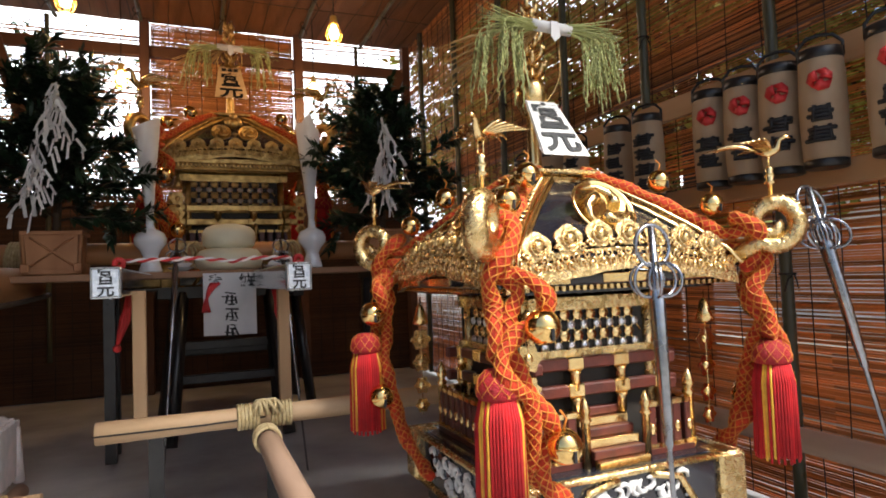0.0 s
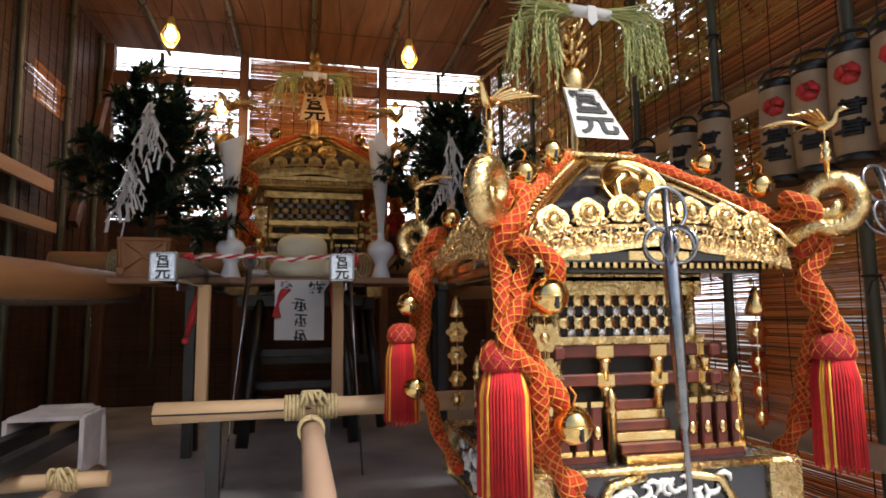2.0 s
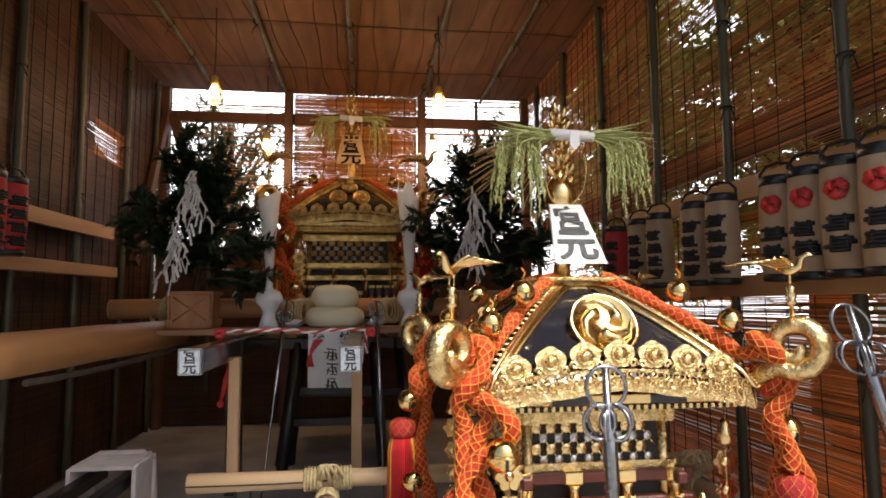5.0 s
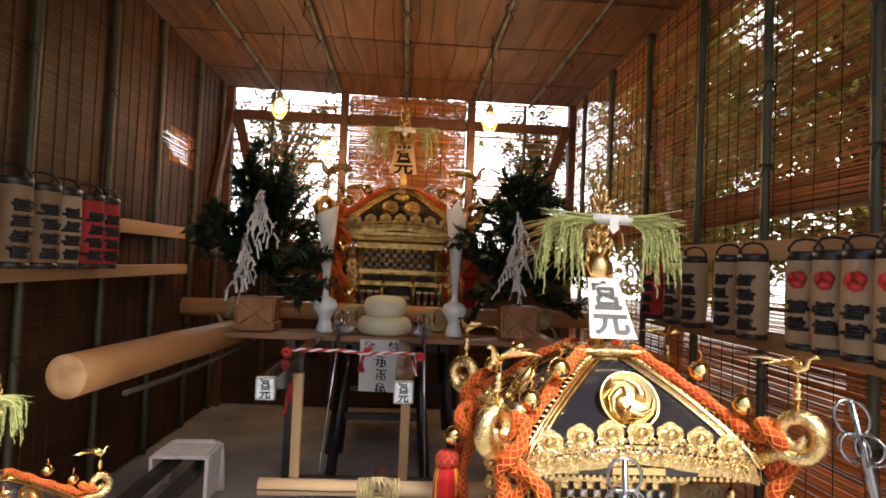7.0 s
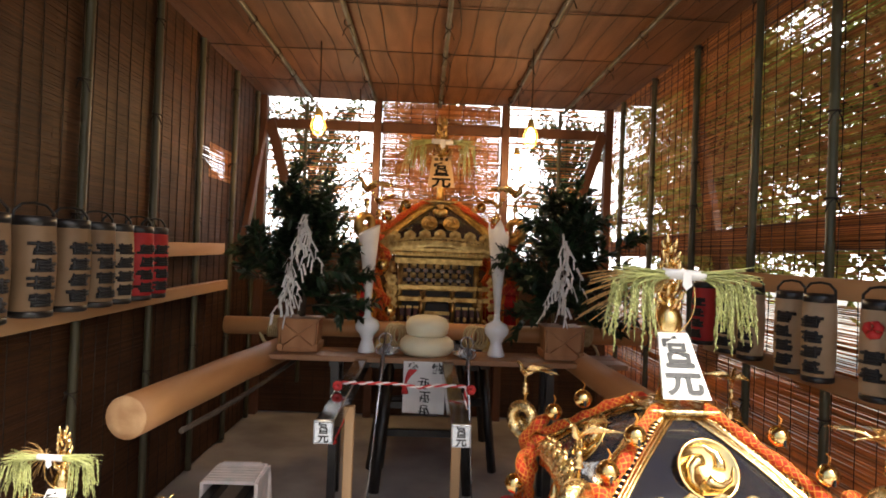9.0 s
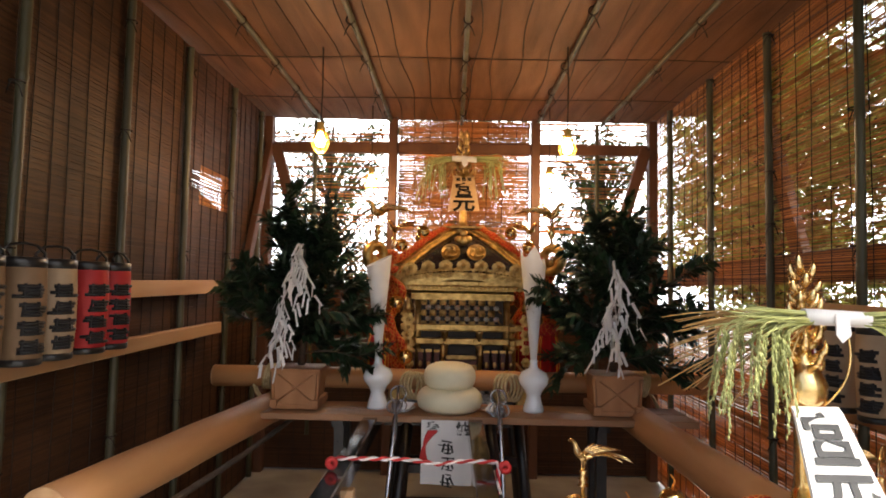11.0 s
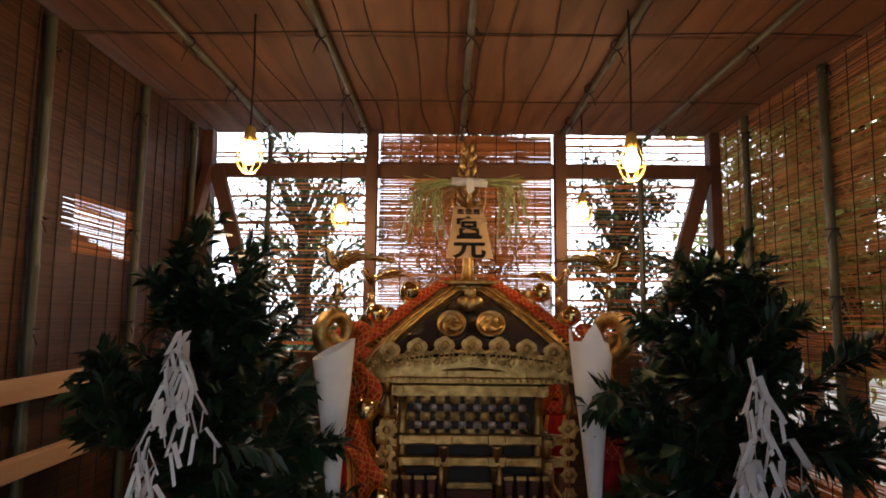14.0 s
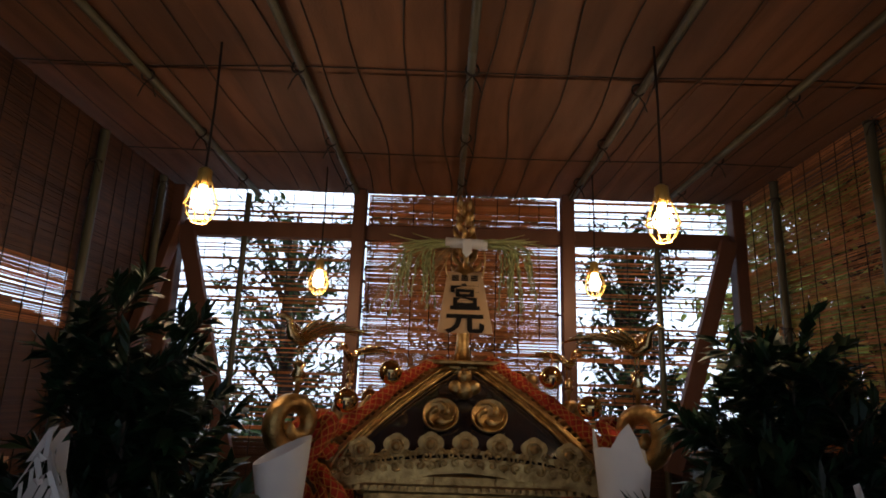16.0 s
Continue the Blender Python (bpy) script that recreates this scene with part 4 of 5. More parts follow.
                for t in range(5, len(line)):
                    for q in (0.0, 0.33, 0.66):
                        p = line[t].lerp(line[t - 1], q) + Vector((rng.uniform(-0.004, 0.004), rng.uniform(-0.004, 0.004), 0))
                        tube(bm, [p, p + Vector((rng.uniform(-0.002, 0.002), 0, -0.006)), p + Vector((0, 0, -0.013))], [0.001, 0.0023, 0.0006], 4)
            tagged(part("rice_sheaf", bm, RICE, T, "stiff green stalks with hanging rice ears"), kind="stuff")
        bm = B()
        for k in range(46):
            s0 = Vector((-0.03, -0.05, 1.5 + ear_up))
            drop = rng.uniform(0.0, 0.06) if k % 2 else rng.uniform(0.05, 0.2)
            tip = Vector((-rng.uniform(0.1, 0.3), rng.uniform(0.0, 0.2), 1.5 + ear_up - drop))
            tube(bm, bez(s0, (s0 + tip) / 2 + Vector((0, 0, 0.03)), tip, 5), 0.0015, 4)
        tagged(part("dry_straw", bm, DRYSTALK, T, "dry brown rice stalks"), kind="stuff")
    return T


near = shrine((0.735, -4.73, 0.0), 1.0, "gilt and black lacquered portable shrine with orange ropes and red tassels", BOARD)
rear = shrine((0.025, -1.85, 0.52), 1.3, "gilt portable shrine standing behind the offering table", TANBOARD, 0.63, True, True, True, 0.075, 0.0)
small = shrine((-1.2, -4.74, 0.0), 0.595, "small gilt portable shrine with orange ropes", BOARD)

# stands under the shrines
def stand(at, w, h, label):
    T = thing("trestle", at, label, "trestle", "trestles")
    for sx in (-1, 1):
        bm = B()
        box(bm, (sx * w * 0.45, 0, h - 0.04), (0.07, w * 1.1, 0.08), bevel=0.004)
        part("rail", bm, BLACK_WOOD, T)
        for sy in (-1, 1):
            bm = B()
            tube(bm, [(sx * w * 0.45, sy * w * 0.36, h - 0.05), (sx * w * 0.56, sy * w * 0.46, 0.0)], 0.032, 4)
            part("leg", bm, BLACK_WOOD, T)
    bm = B()
    box(bm, (0, 0, h * 0.5), (w * 1.0, 0.05, 0.06), bevel=0.004)
    part("stretcher", bm, BLACK_WOOD, T)
    return T


stand((0.735, -4.73, 0), 0.56, 0.254, "low dark wooden trestle under the shrine")
stand((0.025, -1.85, 0), 0.8, 0.848, "black wooden trestle under the rear shrine")
stand((-1.2, -4.74, 0), 0.32, 0.151, "low dark wooden trestle under the small shrine")

# ---- offering table, logs and carrying beams ----
def log(name, p0, p1, r, material, label):
    T = thing(name, (0, 0, 0), label, "log", "logs")
    bm = B()
    p0, p1 = Vector(p0), Vector(p1)
    tube(bm, [p0.lerp(p1, k / 8) + Vector((rng.uniform(-1, 1), 0, rng.uniform(-1, 1))) * r * 0.03 for k in range(9)], [r * (1 - 0.008 * k) for k in range(9)], 24, True)
    part("trunk", bm, material, T)
    d = (p0 - p1).normalized()
    q = d.to_track_quat("Z", "Y").to_matrix().to_4x4()
    bm = B()
    lathe(bm, [(r * 0.99, 0.0), (r * 0.97, 0.004), (r * 0.6, 0.005), (0.002, 0.005)], p0, 24, q)
    part("sawn_end", bm, ENDGRAIN, T, "pale sawn log end")
    return T


log("log", (-1.27, -4.16, 0.88), (-1.04, -2.45, 0.9), 0.09, CEDAR, "thick peeled log with a pale sawn end")
log("log", (1.03, -4.1, 0.885), (0.96, -2.45, 0.9), 0.085, CEDAR, "thick peeled log beside the shrine")
log("log", (-1.44, -2.42, 1.05), (1.5, -2.42, 1.05), 0.062, CEDAR_X, "long peeled log lying behind the offerings")
bm = B()
tube(bm, bez((-1.1, -4.02, 0.79), (-1.02, -3.3, 0.775), (-0.93, -2.5, 0.84), 10), 0.013, 8)
tagged(part("thin_rod", bm, BARK), "thin dark rod lying along the peeled log", "rod")
for x, y, r in ((-1.09, -2.42, 0.07), (1.06, -2.42, 0.07)):
    bm = B()
    for k in range(7):
        a = [Vector((x + 0.014 * k - 0.04 + 0.012 * math.cos(t), y + r * 1.0 * math.sin(t), 1.05 + r * math.cos(t))) for t in (2 * math.pi * i / 14 for i in range(15))]
        tube(bm, a, 0.0075, 6)
    for k in range(4):
        a = [Vector((x + 0.11 * math.sin(t), y - 0.02 + r * 1.1 * math.cos(t) + 0.012 * k, 0.98 + 0.09 * math.cos(t + 0.6))) for t in (2 * math.pi * i / 16 for i in range(17))]
        tube(bm, a, 0.0075, 6)
    tagged(part("straw_lashing", bm, STRAW), "pale straw rope lashed round a log", "rope", "lashings")
for x in (-0.28, 0.26):
    bm = B()
    for k in range(4):
        tube(bm, [Vector((x + 0.02 * k + 0.05 * math.sin(t), -2.5 - 0.012 * k, 1.03 + 0.075 * math.cos(t))) for t in (2 * math.pi * i / 14 for i in range(15))], 0.009, 6)
    tagged(part("straw_lashing", bm, STRAW), "coiled straw rope behind the rice cakes", "rope", "lashings")

T = thing("offering_table", (0, 0, 0), "long brown plank table holding the offerings", "table")
for k, y in enumerate((-2.8, -2.62)):
    bm = B()
    box(bm, (0.08, y, 0.918), (2.3, 0.172, 0.034), bevel=0.004)
    part("plank", bm, TABLE_WOOD, T)
for x in (-0.62, 0.75):
    for y in (-2.62, -2.8):
        bm = B()
        box(bm, (x, y, 0.435), (0.05, 0.05, 0.87))
        part("leg", bm, BLACK_WOOD, T)
    bm = B()
    box(bm, (x, -2.71, 0.885), (0.06, 0.34, 0.032))
    part("bearer", bm, BLACK_WOOD, T)

# black carrying beams with foil ends
for x in (-0.45, 0.09):
    T = thing("carrying_beam", (x, -4.27, 0.88), "black lacquered carrying beam with a foil-covered end", "beam", "carrying beams")
    bm = B()
    box(bm, (0, 1.5, 0), (0.075, 3.0, 0.085), bevel=0.005)
    part("shaft", bm, LACQUER, T)
    bm = B()
    box(bm, (0, -0.006, 0), (0.079, 0.02, 0.09), bevel=0.003)
    pl = part("end_cap", bm, SILVER, T, "embossed silver foil end")
    bm = B()
    for sx in (-1, 1):
        box(bm, (sx * 0.035, -0.018, 0), (0.004, 0.004, 0.084))
        box(bm, (0, -0.018, sx * 0.04), (0.07, 0.004, 0.004))
    part("cap_rim", bm, IRON, pl)
    for i, ch in enumerate("宮元"):
        lettering(ch, 0.044, pose(0, -0.0175, 0.019 - 0.04 * i, 90, 0, 0), INK, pl)
    bm = B()
    box(bm, (0.041 if x > 0 else -0.041, 0.5, -0.01), (0.004, 0.16, 0.09))
    part("paper_label", bm, SILVER, T)

# black sawhorse and pine legs
T = thing("sawhorse", (-0.05, -2.42, 0), "black wooden sawhorse under the carrying beams", "sawhorse")
bm = B()
box(bm, (0, 0, 0.82), (0.75, 0.07, 0.07), bevel=0.004)
part("bar", bm, BLACK_WOOD, T)
for sx in (-1, 1):
    for sy in (-1, 1):
        bm = B()
        tube(bm, [(sx * 0.24, sy * 0.02, 0.82), (sx * 0.31, sy * 0.24, 0.0)], 0.034, 4)
        part("leg", bm, BLACK_WOOD, T)
for z in (0.3, 0.5):
    bm = B()
    box(bm, (0, 0.12, z), (0.56, 0.04, 0.05), bevel=0.003)
    part("stretcher", bm, BLACK_WOOD, T)
T = thing("pine_prop", (-0.16, -3.75, 0), "pine prop frame under the black beams", "prop")
# Uprights end high to fit the camera's view; black feet are added below.
for x in (-0.25, 0.265):
    bm = B()
    box(bm, (x, 0, 0.605), (0.045, 0.045, 0.49), bevel=0.003)
    part("upright", bm, LEG_WOOD, T)
    bm = B()
    box(bm, (x * 0.8, 0, 0.17), (0.05, 0.05, 0.34))
    part("foot", bm, BLACK_WOOD, T)
for z in (0.345,):
    bm = B()
    box(bm, (0.07, 0.002, z), (0.7, 0.04, 0.036), bevel=0.003)
    part("bar", bm, BLACK_WOOD, T)

# cross bar and poles lashed together
def pole(name, pts, r, material, label):
    bm = B()
    pts = [Vector(p) for p in pts]
    tube(bm, [pts[0].lerp(pts[1], k / 6) + Vector((0, 0, rng.uniform(-1, 1) * r * 0.06)) for k in range(7)], [r * (1 + 0.06 * rng.uniform(-1, 1)) for _ in range(7)], 14)
    return tagged(part(name, bm, material), label, "pole", "carrying poles")


pole("cross_pole", ((-0.52, -4.0, 0.4), (1.55, -4.0, 0.4)), 0.036, PALE_WOOD, "pale split wooden cross pole")
bm = B()
tube(bm, [(-0.524, -4.036, 0.398), (-0.2, -4.0372, 0.396), (0.0, -4.0365, 0.4)], 0.003, 5)
tagged(part("pole_crack", bm, INK), "dark drying crack in the pale pole", "crack")
pole("long_pole", ((0.0, -3.6, 0.33), (0.02, -5.95, 0.33)), 0.037, POLE_WOOD, "worn round carrying pole")
pole("long_pole", ((1.48, -3.6, 0.33), (1.46, -5.8, 0.33)), 0.037, POLE_WOOD, "worn round carrying pole")
for x in (0.0, 1.48):
    bm = B()
    for k in range(6):
        for sg in (-1, 1):
            o = x + sg * 0.055 + (k - 2.5) * 0.0125
            tube(bm, [Vector((o, -4.0 + 0.04 * math.sin(t), 0.4 + 0.041 * math.cos(t))) for t in (2 * math.pi * i / 14 for i in range(15))], 0.0062, 6)
        y = -4.05 - 0.011 * k
        tube(bm, [Vector((x + 0.042 * math.sin(t), y, 0.335 + 0.042 * math.cos(t))) for t in (2 * math.pi * i / 14 for i in range(15))], 0.0062, 6)
    for k in range(8):
        tube(bm, bez((x + rng.uniform(-0.05, 0.05), -4.03, 0.43), (x + rng.uniform(-0.05, 0.05), -4.05, 0.5), (x + rng.uniform(-0.06, 0.06), -4.05, 0.41), 6), 0.006, 5)
    tagged(part("straw_lashing", bm, STRAW), "straw rope knot binding two poles", "rope", "lashings")
pole("cross_pole", ((-1.5, -3.75, 0.14), (-0.72, -3.75, 0.14)), 0.03, PALE_WOOD, "pale wooden cross pole of the small shrine")
pole("long_pole", ((-0.86, -3.4, 0.09), (-0.98, -4.9, 0.09)), 0.028, POLE_WOOD, "worn round carrying pole")
bm = B()
for k in range(8):
    tube(bm, [Vector((-0.87 + 0.012 * k - 0.04, -3.75 + 0.034 * math.sin(t), 0.14 + 0.035 * math.cos(t))) for t in (2 * math.pi * i / 12 for i in range(13))], 0.006, 6)
for k in range(6):
    tube(bm, bez((-0.87, -3.77, 0.16), (-0.87 + rng.uniform(-0.06, 0.06), -3.8, 0.24), (-0.87 + rng.uniform(-0.07, 0.07), -3.79, 0.13), 6), 0.006, 5)
tagged(part("straw_lashing", bm, STRAW), "straw rope knot on the small cross pole", "rope", "lashings")
for x in (-1.2, -1.02):
    bm = B()
    box(bm, (x, -3.85, 0.22), (0.055, 1.6, 0.06), bevel=0.004)
    tagged(part("carrying_beam", bm, BLACK_WOOD), "black carrying beam of the small shrine", "beam", "carrying beams")
bm = B()
tube(bm, [(-1.26, -3.07, 0.08), (-1.25, -3.07, 0.27), (-1.21, -3.07, 0.31), (-1.0, -3.07, 0.31), (-0.955, -3.07, 0.27), (-0.94, -3.07, 0.04)], 0.022, 6)
wrap = tagged(part("white_cloth_wrap", bm, CLOTH), "white cloth wound round two black beam ends", "cloth")
for k in range(14):
    y = -3.31 + 0.02 * k
    bm = B()
    box(bm, (-1.105, y, 0.3 + 0.003 * (k % 2)), (0.28, 0.022, 0.02), bevel=0.002)
    box(bm, (-0.955, y, 0.18 + 0.004 * (k % 3)), (0.02, 0.022, 0.24), bevel=0.002)
    box(bm, (-1.25, y, 0.2), (0.02, 0.022, 0.2), bevel=0.002)
    part("cloth_turn", bm, CLOTH, wrap)

# red and white cord, paper sign, rods
def twisted(name, pts, r, label, parent=None):
    P = [Vector(p) for p in pts]
    dense = []
    for a, b in zip(P, P[1:]):
        n = max(2, int((b - a).length / 0.008))
        dense += [a.lerp(b, k / n) for k in range(n)]
    dense.append(P[-1])
    T = thing(name, (0, 0, 0), label, "cord", "red and white cords")
    for ph, m in ((0, REDINK), (math.pi, CLOTH)):
        bm = B()
        out, s = [], 0
        for i, p in enumerate(dense):
            d = (dense[min(i + 1, len(dense) - 1)] - dense[max(i - 1, 0)])
            a, b = frame_of(d)
            s += (p - dense[i - 1]).length if i else 0
            w = ph + s / r * 0.55
            out.append(p + r * 0.6 * (math.cos(w) * a + math.sin(w) * b))
        tube(bm, out, r * 0.72, 6)
        part("strand", bm, m, T)
    return T


twisted("festoon_cord", [(-0.46, -3.75, 0.96), (-0.2, -3.76, 0.965), (-0.08, -3.76, 0.95), (0.0, -3.76, 0.962), (0.14, -3.75, 0.96), (0.145, -3.8, 0.86)], 0.007, "twisted red and white festive cord")
for x, y, z in ((-0.45, -3.6, 0.84), (0.09, -3.65, 0.84)):
    bm = B()
    for k in range(7):
        a = k * 0.9
        tube(bm, [(x + 0.012 * math.cos(a), y + 0.012 * math.sin(a), z), (x + (0.012 if x > 0 else -0.02) + 0.014 * math.cos(a + 1.5), y + 0.014 * math.sin(a + 1.5), z - 0.1), (x + (0.03 if x > 0 else -0.05), y, z - 0.2)], 0.007, 5)
    ball(bm, (x + (0.03 if x > 0 else -0.05), y, z - 0.21), 0.016, 8)
    tagged(part("cord_tassel", bm, REDINK), "red knotted cord hanging by an iron rod", "cord", "cord tassels")
for x in (-0.47, 0.165):
    bm = B()
    for k in range(12):
        a = k * 2.4
        ball(bm, (x + 0.014 * math.cos(a), -3.78, 0.95 + 0.014 * math.sin(a)), 0.011, 6)
    tagged(part("red_bobble", bm, REDINK), "red knotted cord bobble", "cord", "cord tassels")

T = thing("paper_sign", (-0.055, -2.9, 0.0), "white paper sign with black brush writing hanging from the table", "sign")
bm = B()
poly(bm, [(-0.13, 0, 0.6), (0.13, 0.0, 0.595), (0.13, 0, 0.92), (-0.13, 0, 0.92)], 0.002)
pap = part("paper", bm, WHITE, T)
for i, ch in enumerate("奉納"):
    lettering(ch, 0.07, pose(-0.07 + 0.15 * i, -0.003, 0.875, 90, 0, 0), INK, pap)
bm = B()
for i in range(3):
    brush(bm, 0.005, 0.785 - 0.083 * i, 0.075, 0.07, rng, -0.003, 4)
part("writing", bm, INK, pap, "black brush writing")
bm = B()
for k in range(5):
    tube(bm, bez((-0.09 + 0.01 * k, -0.01, 0.87), (-0.13, -0.012, 0.8), (-0.1 - 0.008 * k, -0.01, 0.72), 5), 0.007, 5)
part("red_fold", bm, REDINK, T, "red and white festive knot")


def staff(base, top, s, label):
    """An iron staff: a thin foot, a stout head and loose rings."""
    base, top = Vector(base), Vector(top)
    T = thing("iron_staff", (0, 0, 0), label, "iron staff", "iron staffs")
    d = top - base
    bm = B()
    tube(bm, [base, base.lerp(top, 0.55), base.lerp(top, 0.56), base.lerp(top, 0.575), base.lerp(top, 0.6), base.lerp(top, 0.86), base.lerp(top, 0.88), base.lerp(top, 1.0)], [0.006 * s, 0.007 * s, 0.012 * s, 0.012 * s, 0.014 * s, 0.02 * s, 0.012 * s, 0.009 * s], 12)
    part("shaft", bm, IRON, T)
    a, b = frame_of(d)
    n = d.normalized()
    c = base.lerp(top, 0.985)
    bm = B()
    tube(bm, [c + 0.052 * s * (math.cos(t) * Vector((1, 0, 0)) + math.sin(t) * n) + Vector((0, 0, -0.03)) * s for t in (2 * math.pi * i / 24 for i in range(25))], 0.0055 * s, 7, False)
    part("loop", bm, IRON, T)
    for k in range(6):
        bm = B()
        v = Vector((math.cos(k * 1.05), math.sin(k * 1.05), 0))
        cc = c - n * 0.115 * s + v * 0.022 * s
        tube(bm, [cc + 0.042 * s * (math.cos(t) * v + math.sin(t) * n) for t in (2 * math.pi * i / 20 for i in range(21))], 0.0045 * s, 6, False)
        part("ring", bm, IRON, T)
    return T


staff((0.63, -5.32, 0.0), (0.61, -5.3, 0.945), 0.78, "polished iron staff with loose rings before the shrine")
staff((1.5, -5.25, 0.0), (1.3, -5.12, 1.06), 0.95, "polished iron staff with loose rings beside the shrine")
staff((-0.36, -3.45, 0.0), (-0.3, -2.95, 1.1), 0.75, "iron staff with rings leaning on the table")
staff((0.24, -3.4, 0.0), (0.2, -2.95, 1.09), 0.75, "iron staff with rings leaning on the table")

# ---- offerings ----
T = thing("rice_cakes", (-0.045, -2.7, 0.935), "two stacked round white rice cakes on the table", "rice cake")
for nm, r, z, h in (("lower_cake", 0.178, 0.0, 0.13), ("upper_cake", 0.142, 0.12, 0.135)):
    bm = B()
    lathe(bm, [(r * 0.8, z), (r * 0.95, z + h * 0.15), (r, z + h * 0.42), (r * 0.97, z + h * 0.66), (r * 0.84, z + h * 0.86), (r * 0.55, z + h * 0.97), (0.002, z + h)], (0, 0, 0), 36)
    part(nm, bm, MOCHI, T)
for x in (-0.29, 0.19):
    T = thing("offering_dish", (x, -2.77, 0.935), "small white dish with folded paper", "dish", "dishes")
    bm = B()
    lathe(bm, [(0.03, 0), (0.034, 0.004), (0.065, 0.02), (0.068, 0.023), (0.03, 0.012), (0.002, 0.01)], (0, 0, 0), 20)
    part("dish", bm, CERAMIC, T)
    bm = B()
    poly(bm, [(-0.05, -0.01, 0.012), (0.03, -0.02, 0.015), (0.06, 0, 0.045), (-0.02, 0.01, 0.05)], 0.003, Vector((0, 1, 0.2)))
    part("folded_paper", bm, WHITE, T)
for x, lean, cut in ((-0.437, -0.02, 0), (0.41, -0.015, 1)):
    T = thing("sake_vase", (x, -2.7, 0.935), "white porcelain sake vase with a white paper cone", "vase", "vases")
    bm = B()
    lathe(bm, [(0.056, 0), (0.058, 0.012), (0.046, 0.05), (0.037, 0.085), (0.05, 0.115), (0.078, 0.15), (0.081, 0.18), (0.068, 0.21), (0.04, 0.225), (0.024, 0.235), (0.02, 0.26), (0.022, 0.275), (0.015, 0.276)], (0, 0, 0), 28)
    part("bottle", bm, CERAMIC, T)
    bm = B()
    rings = []
    for k, (r, z) in enumerate(((0.016, 0.26), (0.024, 0.36), (0.038, 0.52), (0.056, 0.68), (0.07, 0.8))):
        ring = []
        for i in range(20):
            a = 2 * math.pi * i / 20
            zz = z + ((0.035 * math.cos(a + (2.4 if cut else -0.4))) if k == 4 else 0) + (0.07 * max(0, math.cos(3 * (a + 1.57))) * cut if k == 4 else 0)
            ring.append(bm.verts.new((r * math.cos(a) + lean * (z - 0.26), r * math.sin(a), zz)))
        rings.append(ring)
    for q, w in zip(rings, rings[1:]):
        for i in range(20):
            bm.faces.new((q[i], q[(i + 1) % 20], w[(i + 1) % 20], w[i])).smooth = True
    part("paper_cone", bm, WHITE, T, "rolled white paper cone")


def leaf(vs, fs, p, d, n, l, w):
    d, n = d.normalized(), n.normalized()
    s = d.cross(n)
    o = len(vs)
    vs += [p, p + d * l * 0.45 + s * w * 0.5 + n * w * 0.14, p + d * l - n * w * 0.25, p + d * l * 0.45 - s * w * 0.5 + n * w * 0.14, p + d * l * 0.5]
    fs += [(o, o + 1, o + 4), (o + 1, o + 2, o + 4), (o + 2, o + 3, o + 4), (o + 3, o, o + 4)]


def leaf_mesh(name, vs, fs, material, parent):
    me = bpy.data.meshes.new(name)
    me.from_pydata([tuple(v) for v in vs], [], fs)
    me.materials.append(material)
    for p in me.polygons:
        p.use_smooth = True
    ob = new(name, me)
    ob.parent = parent
    return ob


